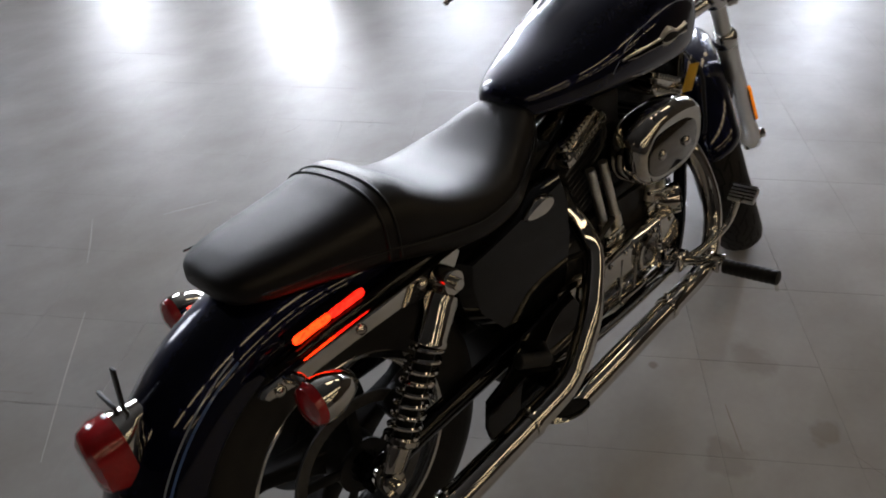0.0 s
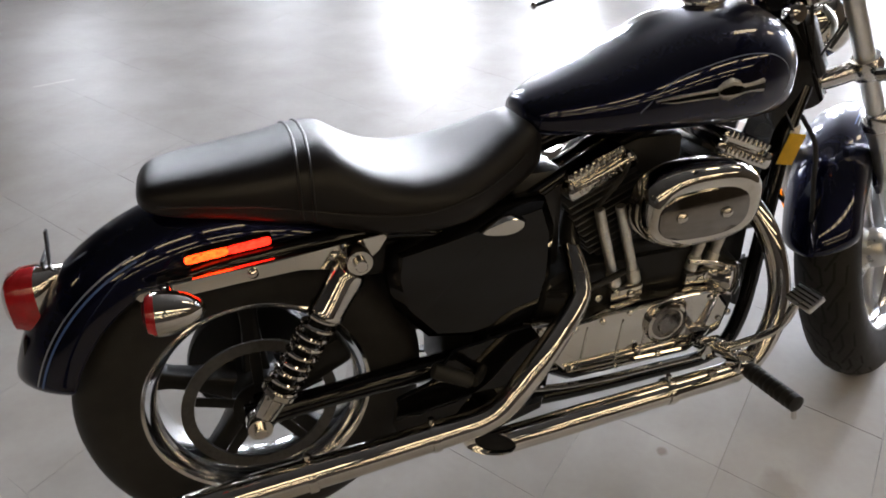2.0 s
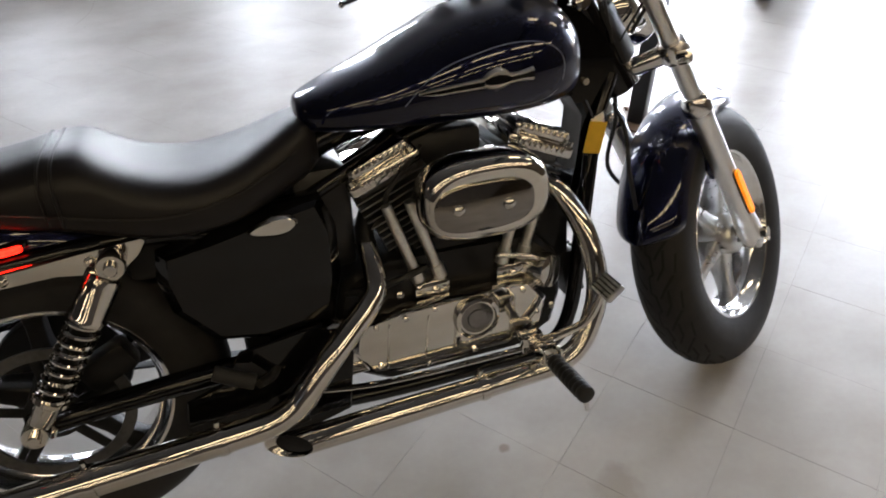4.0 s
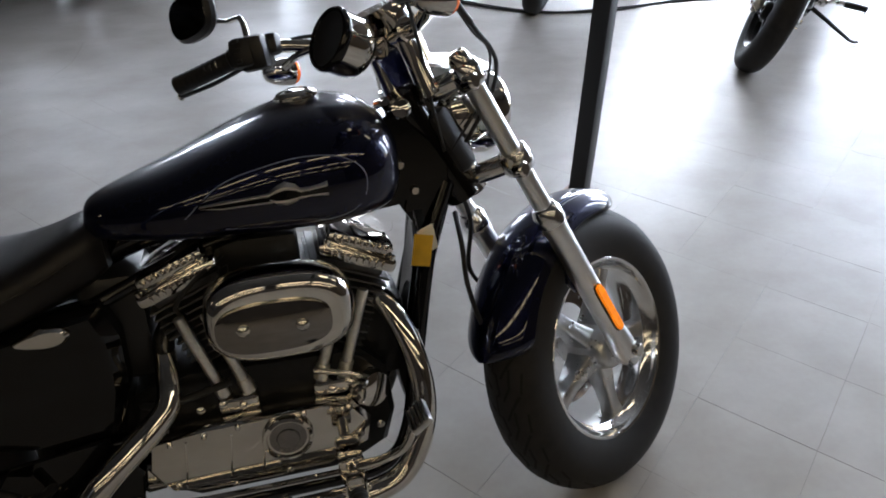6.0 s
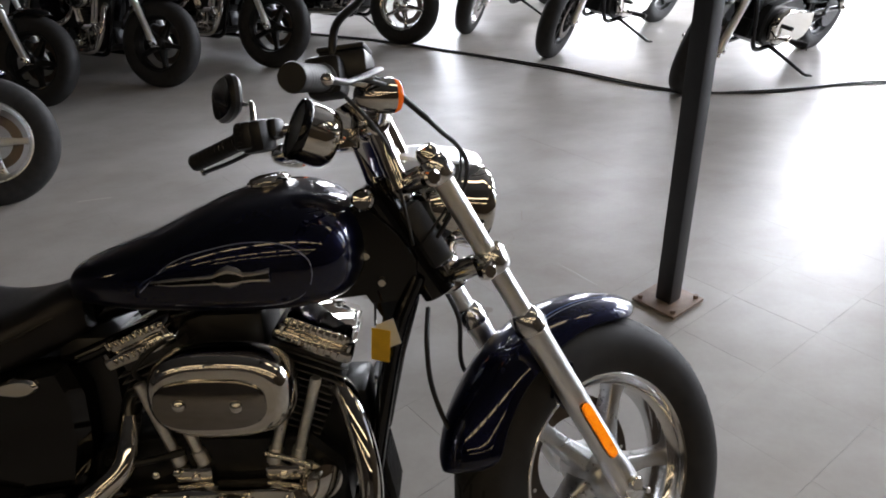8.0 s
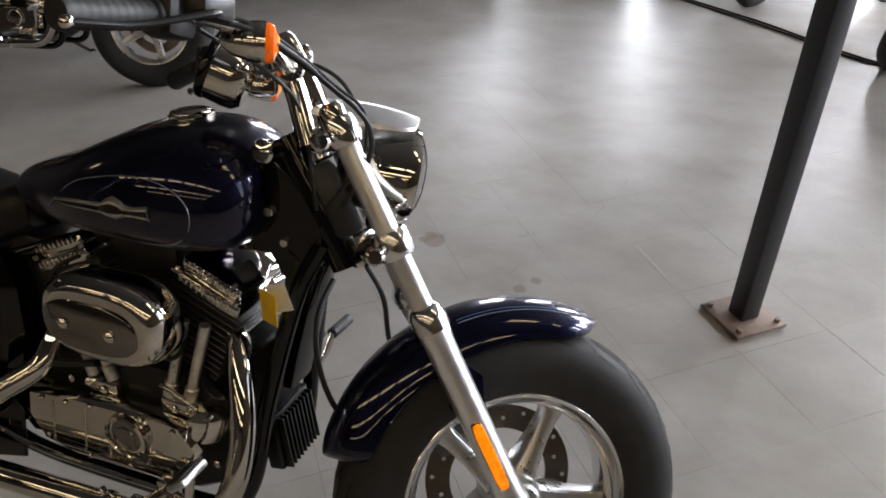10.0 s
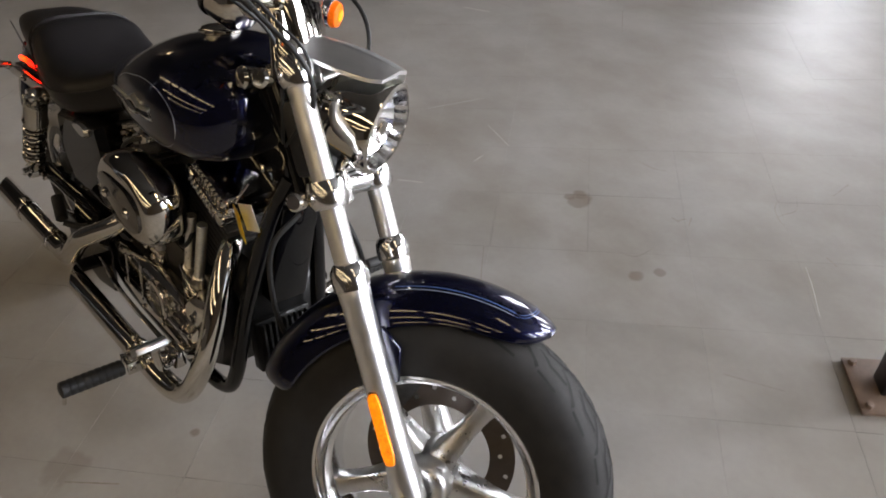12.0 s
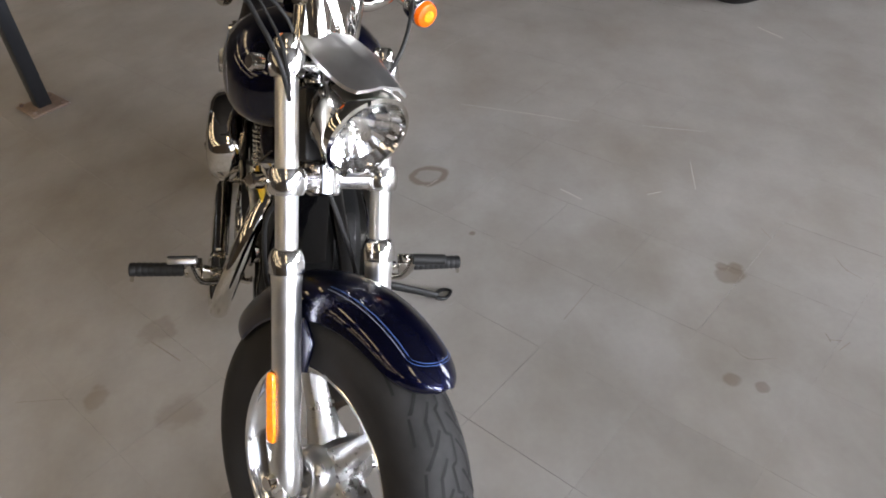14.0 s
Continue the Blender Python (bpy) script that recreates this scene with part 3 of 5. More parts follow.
            part("reflector_base", Geo().plate([(q[0] * 1.12, q[1] * 1.05) for q in o], -0.012 * s, -0.004 * s, 0.0015, tilt), PLASTIC, leg)
    for name, s, r in (("lower_clamp", 0.527, 0.033), ("upper_clamp", 0.718, 0.030)):
        g = Geo()
        for y in (-0.105, 0.105):
            g.lathe([(0.021, -0.024), (r - 0.004, -0.022), (r, -0.012), (r, 0.012), (r - 0.004, 0.022), (0.021, 0.024)], along_fork(s, y), HEAD, 24)
        mid = along_fork(s, 0, -0.040)
        g.tube([along_fork(s, -0.10), along_fork(s, -0.05, -0.025), mid, along_fork(s, 0.05, -0.025), along_fork(s, 0.10)], 0.021, 14, 5)
        g.rod(mid - HEAD * 0.03, mid + HEAD * 0.03, 0.034, 20)
        clamp = part(name, g, POLISHED, bike, "bright fork clamp", S)
        for y in (-0.105, 0.105):
            part("clamp_bolt", Geo().lathe([(0.004, 0.0), (0.011, 0.0), (0.015, 0.004), (0.015, 0.022), (0.011, 0.026), (0.004, 0.026)], along_fork(s, y + (-0.022 if y < 0 else -0.004), -0.037), (0, -1 if y < 0 else 1, 0), 16), CHROME, clamp)
    guard_c, gr, gh, gd = AXLE + V(0.004, 0, 0.014), 0.352, 0.082, 0.075
    guard = part("front_mudguard", mudguard(guard_c, gr, gh, gd, -25, 80, 0.17, 0.10, 44, eased), paint, bike, "glossy dark painted front mudguard", S)
    if fine:
        for s in (-1, 1):
            part("pinstripe", stripe_on_guard(guard_c, gr, gh, gd, 0.40 * s, -13, 22, 0.0007, eased), PIN, guard, "thin blue pinstripe")
            part("pinstripe", stripe_on_guard(guard_c, gr, gh, gd, 0.46 * s, -13, 22, 0.0006, eased), PIN_WHITE, guard, "thin silver pinstripe")
        for wide, u in ((0.0007, 0.40), (0.0006, 0.46)):
            rows = []
            for f in np.sin(np.linspace(-1, 1, 33) * math.pi / 2):
                uu, a = u * f, radians(-13 - (4.6 + 12 * (u - 0.40)) * math.sqrt(max(0.0, 1 - f * f)))
                e = eased(math.degrees(a))
                row = []
                for k in (-1, 1):
                    r_ = gr + 0.0008 - e * gd * (1 - math.cos(uu * math.pi / 2))
                    row.append(V(guard_c[0] - math.sin(a + k * wide / gr) * r_, (0.6 + 0.4 * e) * gh * math.sin(uu * math.pi / 2), guard_c[2] + math.cos(a + k * wide / gr) * r_))
                rows.append(row)
            part("pinstripe", Geo().sheet(rows), PIN, guard, "thin blue pinstripe")
    for s in (-1, 1):
        part("guard_bracket", Geo().plate([(1.375, 0.50), (1.40, 0.475), (1.44, 0.50), (1.43, 0.56), (1.39, 0.585)], s * 0.078, s * 0.088, 0.002), paint, guard)
    part("brake_caliper", Geo().box((1.405, 0.085, 0.405), (0.075, 0.06, 0.105), 0.014, (0, 25, 0)), FIN_EDGE, bike, "dark brake caliper", S)

    # headlamp
    lamp_c = V(1.247, 0, 0.891)
    d = V(0.985, 0, -0.12)
    lamp = part("headlamp", Geo().lathe([(0.012, -0.075), (0.045, -0.066), (0.066, -0.040), (0.076, -0.01), (0.079, 0.02), (0.082, 0.03), (0.084, 0.042), (0.081, 0.052), (0.074, 0.054), (0.066, 0.040), (0.045, 0.010), (0.012, -0.01)], lamp_c, d, 40, loop=True), CHROME, bike, "chrome headlamp shell", S)
    part("lens", Geo().lathe([(0.0755, 0.050), (0.070, 0.058), (0.050, 0.068), (0.025, 0.073), (0.001, 0.0745)], lamp_c, d, 40, cap=False), GLASS, lamp, "clear headlamp glass")
    part("bulb_shield", Geo().lathe([(0.004, 0.0), (0.013, 0.006), (0.014, 0.034), (0.011, 0.040), (0.003, 0.042)], lamp_c, d, 20), CHROME, lamp)
    if fine:
        facets = Geo()
        s_, u_ = V(0, 1, 0), np.cross(d, V(0, 1, 0))
        for r0, h0, r1, h1, n, tip in ((0.016, -0.002, 0.034, 0.009, 10, 0.0030), (0.034, 0.009, 0.053, 0.025, 18, 0.0030), (0.053, 0.025, 0.0725, 0.047, 26, 0.0030)):
            for k in range(n):
                a, w = 2 * math.pi * (k + 0.5 * (n == 18)) / n, 0.98 * math.pi / n
                q = [lamp_c + d * h + r * (math.cos(a + e) * s_ + math.sin(a + e) * u_) for r, h, e in ((r0, h0, -w), (r1, h1, -w), (r1, h1 + 0.4 * tip, 0.0), (r1, h1, w), (r0, h0, w), (r0, h0 + tip, 0.0))]
                facets.add(q, [(0, 1, 2, 5), (5, 2, 3, 4)])
        part("reflector_facet", facets, POLISHED, lamp, "faceted chrome reflector", None, 5)
    rows = []
    for x, hw, z, fall in ((1.122, 0.060, 1.000, 0.020), (1.150, 0.065, 1.003, 0.028), (1.19, 0.069, 1.003, 0.034), (1.23, 0.069, 1.000, 0.035), (1.27, 0.064, 0.993, 0.030), (1.306, 0.054, 0.984, 0.018)):
        rows.append([V(x - 0.014 * (u * u) * (x > 1.28), hw * u, z - fall * max(0.0, abs(u) - 0.34) / 0.66) for u in np.linspace(-1, 1, 19)])
    rows = [r + [q - V(0, 0, 0.006) for q in r[::-1]] for r in rows]
    part("headlamp_visor", Geo().loft(smooth_rings(rows, 3)), SATIN, bike, "bright satin headlamp visor", S)
    part("headlamp_mount", Geo().tube([along_fork(0.515, 0, -0.02), (1.235, 0, 0.80), (1.24, 0, 0.815)], 0.011, 10), CHROME, bike, "", S)

    # plain box added to black out the space between the clamps
    part("clamp_gap_filler", Geo().box(along_fork(0.622, 0, -0.052), (0.05, 0.095, 0.13), 0.012, (0, -28.2, 0)), PLASTIC, bike, "black box added to fill the space between the fork clamps", S)

    # bars and controls
    side = [(0.0, 1.085, 1.040), (0.09, 1.085, 1.042), (0.17, 1.050, 1.064), (0.225, 0.985, 1.078), (0.268, 0.918, 1.066), (0.31, 0.885, 1.056)]
    bar = part("handlebar", Geo().tube([(x, -y, z) for y, x, z in side[:0:-1]] + [(x, y, z) for y, x, z in side], 0.0127, 16), CHROME, bike, "chrome handlebar", S)
    for s in (-1, 1):
        part("riser", Geo().tube([along_fork(0.72, s * 0.045, -0.05), (1.105, s * 0.045, 0.99), (1.087, s * 0.045, 1.04)], [0.021, 0.019, 0.020], 16).rod((1.087, s * 0.045 - 0.02, 1.041), (1.087, s * 0.045 + 0.02, 1.041), 0.024, 18), CHROME, bar, "chrome riser")
        if s < 0:
            block = []
            for x, hw, z in ((1.132, 0.046, 0.966), (1.122, 0.050, 0.990), (1.106, 0.056, 1.022), (1.088, 0.062, 1.054), (1.070, 0.062, 1.080), (1.060, 0.054, 1.088)):
                block.append([V(x + 0.026 * u, hw * v, z + 0.013 * u) for u, v in rounded(1, 1, 24, 5)])
            cover_ = part("riser_cover", Geo().loft(smooth_rings(block, 2)), CHROME, bar, "broad one-piece chrome riser")
            for y in (-0.036, 0.036):
                part("clamp_bolt", Geo().lathe([(0.004, 0.0), (0.013, 0.0), (0.015, 0.003), (0.015, 0.010), (0.012, 0.013), (0.004, 0.0135)], (1.108, y, 1.066), (0.89, 0, 0.45), 18), POLISHED, cover_, "chrome clamp bolt")
            for y in (-0.022, -0.004, 0.012):
                part("rib", Geo().tube([(1.154, y, 0.985), (1.141, y * 1.1, 1.013), (1.123, y * 1.2, 1.045)], 0.0028, 8, 4), CHROME, cover_)
        ga, gb = V(0.925, s * 0.262, 1.067), V(0.848, s * 0.372, 1.041)
        gd_ = (gb - ga) / np.linalg.norm(gb - ga)
        grip = Geo().lathe([(0.014, 0), (0.021, 0.001), (0.021, 0.006)] + [q for k in range(9) for q in ((0.0175, 0.010 + 0.0125 * k), (0.0185, 0.013 + 0.0125 * k), (0.0185, 0.019 + 0.0125 * k))] + [(0.018, 0.126), (0.0195, 0.130), (0.018, 0.137), (0.004, 0.138)], ga, gd_, 20)
        part("grip", grip, RUBBER, bar, "black rubber grip")
        cl = ga - gd_ * 0.025
        part("switch_box", Geo().box(cl, (0.05, 0.055, 0.058), 0.012, (0, 0, -55 * s if s > 0 else 55)), PLASTIC, bar, "black switch housing")
        if s > 0:
            part("clutch_perch", Geo().box(cl + V(0.012, -0.012, -0.002), (0.062, 0.050, 0.066), 0.013, (8, 0, -55)).box(cl + V(0.040, -0.022, 0.010), (0.046, 0.034, 0.042), 0.010, (0, 0, -55)), PLASTIC, bar, "black clutch perch beside the grip")
            for dz in (-0.016, 0.004, 0.022):
                part("button", Geo().box(cl + V(-0.022, -0.010, dz), (0.014, 0.012, 0.009), 0.003, (0, 0, -55)), RUBBER, bar)
        lever = V(0.80, 0.60 * s, 0.02)
        part("lever", Geo().tube([cl + lever * 0.045 * V(1, 0.2, 1), cl + lever * 0.075, cl + gd_ * 0.10 + V(0.045, 0.03 * s, -0.012), cl + gd_ * 0.185 + V(0.040, 0.03 * s, -0.010)], [0.010, 0.008, 0.007, 0.008], 10, 5, flat=0.55), PLASTIC, bar, "control lever")
        part("lever_ball", Geo().ball(cl + gd_ * 0.188 + V(0.040, 0.03 * s, -0.010), 0.008, 10), CHROME, bar)
        if s < 0:
            part("brake_reservoir", Geo().box(cl + V(0.035, 0.01, 0.018), (0.06, 0.075, 0.04), 0.010, (0, 0, 55)).box(cl + V(0.035, 0.01, 0.041), (0.056, 0.07, 0.008), 0.003, (0, 0, 55)), PLASTIC, bar, "black brake fluid reservoir")
        mc = V(0.945, s * 0.436, 1.190)
        mirror = part("mirror", Geo().plate(rounded(0.082, 0.050, 28, 2.8), -0.012, 0.014, 0.008, Matrix.Translation(Vector(mc)) @ Matrix.Rotation(radians(82 if s < 0 else 94), 4, "Z")), PLASTIC, bike, "black oval mirror", S)
        part("mirror_glass", Geo().plate(rounded(0.074, 0.043, 28, 2.8), 0.0145, 0.0165, 0.001, Matrix.Translation(Vector(mc)) @ Matrix.Rotation(radians(82 if s < 0 else 94), 4, "Z")), DIMMED_GLASS, mirror, "mirror glass darkened in place of a dark reflection")
        part("mirror_stem", Geo().tube([cl + V(0.01, 0, 0.025), cl + V(0.015, 0.02 * s, 0.07), mc + V(0.02, -0.10 * s, -0.035), mc + V(0.016, -0.02 * s, -0.012)], [0.007, 0.006, 0.005, 0.006], 10), CHROME if s > 0 else PLASTIC, mirror, "chrome stem" if s > 0 else "black stem")
        tc = V(1.040, -0.194, 1.057) if s < 0 else V(1.031, 0.276, 1.037)
        sig = part("turn_signal", Geo().lathe([(0.005, -0.044), (0.014, -0.040), (0.022, -0.026), (0.027, -0.006), (0.0285, 0.010), (0.0285, 0.017), (0.025, 0.018)], tc, (1, 0, 0), 28), CHROME, bike, "chrome bullet turn signal", S)
        part("lens", Geo().lathe([(0.027, 0.015), (0.0272, 0.021), (0.024, 0.028), (0.014, 0.032), (0.001, 0.034)], tc, (1, 0, 0), 28, cap=False), AMBER, sig, "amber lens")
        # pale emissive disc added for the bulb's glow
        part("bulb_glow", Geo().lathe([(0.0125, 0.0315), (0.012, 0.0335), (0.007, 0.0352), (0.001, 0.0358)], tc, (1, 0, 0), 16, cap=False), AMBER_REFL, sig, "pale glowing disc for the bulb behind the lens")
        part("stalk", Geo().tube([tc + V(-0.01, -0.03 * s, 0.005), tc + V(-0.005, -0.075 * s, 0.018), V(1.045, s * 0.155, 1.062)], 0.008, 10), CHROME, sig)
    sc, sd = V(1.000, 0, 1.028), V(-0.93, 0, 0.37)
    speedo = part("speedometer", Geo().lathe([(0.02, -0.030), (0.042, -0.027), (0.052, -0.016), (0.054, 0.0), (0.054, 0.032)], sc, sd, 36), CHROME, bike, "chrome speedometer housing", S)
    part("bezel", Geo().lathe([(0.048, 0.029), (0.0545, 0.031), (0.0565, 0.034), (0.0565, 0.041), (0.053, 0.046), (0.049, 0.046), (0.0475, 0.041)], sc, sd, 36), BLACK_PAINT, speedo, "glossy black bezel")
    part("dial", Geo().lathe([(0.049, 0.0405), (0.049, 0.042), (0.001, 0.042)], sc, sd, 32), PLASTIC, speedo, "black dial")
    part("speedo_bracket", Geo().box((1.045, 0, 1.02), (0.05, 0.05, 0.04), 0.01), CHROME, speedo)
    if fine:
        cables = [[(0.965, -0.245, 1.075), (1.04, -0.215, 1.068), (1.10, -0.185, 1.040), (1.155, -0.165, 1.003), (1.186, -0.155, 0.982), (1.210, -0.140, 0.952), (1.212, -0.112, 0.905), (1.18, -0.06, 0.83)],
                  [(0.965, -0.235, 1.085), (1.04, -0.205, 1.078), (1.10, -0.172, 1.050), (1.155, -0.150, 1.012), (1.192, -0.142, 0.988), (1.205, -0.130, 0.958), (1.200, -0.100, 0.90), (1.15, -0.05, 0.82)],
                  [(0.97, 0.24, 1.075), (1.06, 0.20, 1.09), (1.16, 0.130, 1.06), (1.205, 0.092, 0.995), (1.195, 0.070, 0.90), (1.17, 0.06, 0.78)],
                  [(0.97, -0.20, 1.065), (1.05, -0.12, 1.03), (1.10, -0.07, 0.99), (1.12, -0.05, 0.93), (1.14, -0.04, 0.82)],
                  [(1.175, 0.0, 0.70), (1.150, -0.03, 0.64), (1.155, -0.02, 0.56), (1.19, 0.0, 0.47), (1.25, 0.04, 0.41)],
                  [(1.22, 0.02, 0.74), (1.27, 0.06, 0.66), (1.30, 0.12, 0.55), (1.36, 0.11, 0.47), (1.40, 0.09, 0.45)]]
        for k, pts in enumerate(cables):
            part("cable", Geo().tube(pts, (0.0042, 0.0026, 0.0040, 0.0034, 0.0050, 0.0050)[k], 8, 8), RUBBER, bike, "black control cable", S)
        part("cable_sleeve", Geo().tube([(1.06, -0.207, 1.061), (1.10, -0.185, 1.040), (1.125, -0.176, 1.024)], 0.0056, 10, 6), RUBBER, bike, "", S)

    # frame
    g = Geo().tube([(1.205, 0, 0.73), (1.085, 0, 0.938)], 0.036, 20, 1)
    g.tube([(1.12, 0, 0.86), (0.95, 0, 0.80), (0.60, 0, 0.735), (0.46, 0, 0.66)], 0.030, 14)
    g.box((1.125, 0, 0.80), (0.11, 0.055, 0.13), 0.012, (0, 30, 0))
    for s in (-1, 1):
        g.tube([(1.165, s * 0.028, 0.77), (1.12, s * 0.05, 0.66), (1.075, s * 0.085, 0.45), (1.045, s * 0.10, 0.28), (0.99, s * 0.105, 0.205), (0.85, s * 0.11, 0.195), (0.50, s * 0.11, 0.205), (0.42, s * 0.11, 0.28), (0.42, s * 0.11, 0.42), (0.40, s * 0.11, 0.58), (0.25, s * 0.105, 0.635), (0.0, s * 0.105, 0.625), (-0.12, s * 0.10, 0.60)], 0.0165, 12)
        g.tube([(0.95, s * 0.035, 0.77), (0.70, s * 0.05, 0.71), (0.45, s * 0.10, 0.62), (0.36, s * 0.11, 0.60)], 0.014, 10)
    frame_ob = part("frame", g, BLACK_PAINT, bike, "black tubular frame")
    if fine:
        for q in ((1.074, 0.817), (1.10, 0.765), (1.04, 0.845)):
            part("frame_bolt", Geo().rod((q[0], -0.038, q[1]), (q[0], -0.048, q[1]), 0.008, 10), CHROME if q[0] > 1.05 else DARK_METAL, frame_ob)
    neck = [(1.02, 0.895), (1.075, 0.915), (1.135, 0.86), (1.168, 0.81), (1.166, 0.725), (1.135, 0.62), (1.098, 0.46), (1.060, 0.46), (1.085, 0.60), (1.098, 0.69), (1.065, 0.745), (1.00, 0.735)]
    part("neck_panel", Geo().plate(neck, -0.040, 0.040, 0.006), BLACK_PAINT, frame_ob, "black panel behind the steering head")
    part("ignition_switch", Geo().lathe([(0.016, 0), (0.019, 0.004), (0.020, 0.026), (0.016, 0.031), (0.004, 0.033)], (1.078, -0.036, 0.920), (0, -1, 0.2), 20), CHROME, bike, "chrome ignition switch")
    g = Geo()
    for s in (-1, 1):
        g.tube([(0.47, s * 0.105, 0.335), (0.30, s * 0.112, 0.338), (0.10, s * 0.118, 0.330), (-0.03, s * 0.118, 0.322)], [0.026, 0.024, 0.021, 0.024], 12)
    g.rod((0.46, -0.12, 0.335), (0.46, 0.12, 0.335), 0.03, 16).rod((0, -0.135, 0.322), (0, 0.135, 0.322), 0.014, 12)
    swing = part("swingarm", g, BLACK_PAINT, bike, "black swingarm")
    part("axle_nut", Geo().rod((0, -0.13, 0.322), (0, -0.148, 0.322), 0.018, 6), CHROME, swing)
    part("belt", Geo().box((0.30, 0.09, 0.40), (0.62, 0.022, 0.006), 0.001, (0, -6, 0)).box((0.30, 0.09, 0.245), (0.62, 0.022, 0.006), 0.001, (0, 8, 0)), RUBBER, bike, "black drive belt")
    part("belt_guard", Geo().plate([(-0.10, 0.46), (0.35, 0.47), (0.36, 0.43), (-0.12, 0.40)], 0.112, 0.122, 0.003), BLACK_PAINT, bike)
    part("rear_caliper", Geo().box((0.115, -0.082, 0.395), (0.10, 0.05, 0.06), 0.012, (0, -25, 0)), DARK_METAL, bike, "dark rear brake caliper")

    # shocks
    for s in (-1, 1):
        a, b = V(0.184, s * 0.160, 0.622), V(-0.010, s * 0.160, 0.338)
        ax_ = (b - a) / np.linalg.norm(b - a)
        ln = np.linalg.norm(b - a)
        sh = part("shock_absorber", Geo().lathe([(0.012, 0.018), (0.026, 0.022), (0.029, 0.032), (0.029, 0.095), (0.032, 0.099), (0.032, 0.106), (0.016, 0.108)], a, ax_, 24), CHROME, bike, "chrome rear shock absorber")
        part("spring", Geo().coil(a + ax_ * 0.108, a + ax_ * 0.268, 0.0255, 0.0046, 8.5), CHROME, sh, "chrome coil spring")
        part("damper", Geo().rod(a + ax_ * 0.10, a + ax_ * 0.28, 0.0165, 16), DARK_METAL, sh)
        part("lower_body", Geo().lathe([(0.016, 0.262), (0.031, 0.266), (0.031, 0.274), (0.022, 0.282), (0.0195, 0.32), (0.0175, ln - 0.015)], a, ax_, 20), CHROME, sh)
        for q in (a, b):
            part("shock_eye", Geo().lathe([(0.008, -0.018), (0.021, -0.018), (0.023, -0.010), (0.023, 0.010), (0.021, 0.018), (0.008, 0.018)], q, (0, 1, 0), 20).rod(q - V(0, 0.03, 0), q + V(0, 0.03, 0), 0.011, 10), CHROME, sh)

    # rear mudguard, struts and lamps
    rc, rr, rh, rd = V(0.0, 0, 0.322), 0.402, 0.092, 0.095
    rg = part("rear_mudguard", mudguard(rc, rr, rh, rd, -28, 74, 0, 0.05), paint, bike, "glossy dark painted rear mudguard")
    if fine:
        for s in (-1, 1):
            part("pinstripe", stripe_on_guard(rc, rr, rh, rd, 0.62 * s, 25, 70, 0.0009), PIN_WHITE, rg, "thin silver pinstripe")
            part("pinstripe", stripe_on_guard(rc, rr, rh, rd, 0.68 * s, 25, 70, 0.0012), PIN, rg, "thin blue pinstripe")
    for s in (-1, 1):
        strut = part("mudguard_strut", Geo().plate([(-0.154, 0.602), (-0.159, 0.609), (-0.152, 0.615), (-0.05, 0.626), (0.05, 0.634), (0.15, 0.641), (0.238, 0.648), (0.243, 0.642), (0.228, 0.620), (0.205, 0.602), (0.16, 0.598), (0.10, 0.608), (0.0, 0.604), (-0.10, 0.597)], s * 0.122, s * 0.140, 0.004), CHROME, bike, "chrome mudguard strut")
        for q in ((-0.13, 0.607), (0.02, 0.618), (0.15, 0.624)):
            part("strut_bolt", Geo().lathe([(0.009, 0), (0.009, 0.004), (0.005, 0.008), (0.001, 0.009)], (q[0], s * 0.139, q[1]), (0, s, 0), 14), CHROME, strut)
        part("strut_packing", Geo().box((-0.03, s * 0.108, 0.614), (0.19, 0.03, 0.020), 0.004, (0, -4, 0)), DARK_METAL, strut)
        o = [(q[0] - 0.011, q[1] + 0.651 + 0.095 * q[0]) for q in rounded(0.067, 0.0060, 24, 5)]
        rb = part("reflector_base", Geo().plate([((q[0] + 0.011) * 1.03 - 0.011, (q[1] - 0.651) * 1.15 + 0.651) for q in o], s * 0.090, s * 0.110, 0.0015), PLASTIC, strut)
        # both halves get their thrown-back light as emission
        for x, material, words in ((-0.0445, GLOW_REFL, "orange half of the reflector with a glow for thrown-back light"), (0.0225, RED_REFL, "red half of the reflector with a weaker glow for thrown-back light")):
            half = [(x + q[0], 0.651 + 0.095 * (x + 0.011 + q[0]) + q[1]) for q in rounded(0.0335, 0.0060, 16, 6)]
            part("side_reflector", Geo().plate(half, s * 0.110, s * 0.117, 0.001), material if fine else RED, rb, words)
        tc = V(-0.106, s * (0.215 if s < 0 else 0.195), 0.618 if s < 0 else 0.598)
        sig = part("turn_signal", Geo().lathe([(0.028, -0.018), (0.0330, -0.017), (0.0335, -0.009), (0.0315, 0.008), (0.0255, 0.028), (0.015, 0.045), (0.004, 0.051)], tc, (1, 0, -0.05), 28), CHROME, bike, "chrome bullet turn signal with a red lens")
        part("lens", Geo().lathe([(0.0312, 0.014), (0.032, 0.021), (0.028, 0.029), (0.016, 0.034), (0.001, 0.036)], tc, (-1, 0, 0.05), 28, cap=False), RED, sig, "red lens")
        part("stalk", Geo().tube([tc + V(-0.003, -0.03 * s, 0.0), tc + V(-0.002, -0.055 * s, 0.004), (-0.112, s * 0.136, 0.616)], 0.010, 10), CHROME, sig)
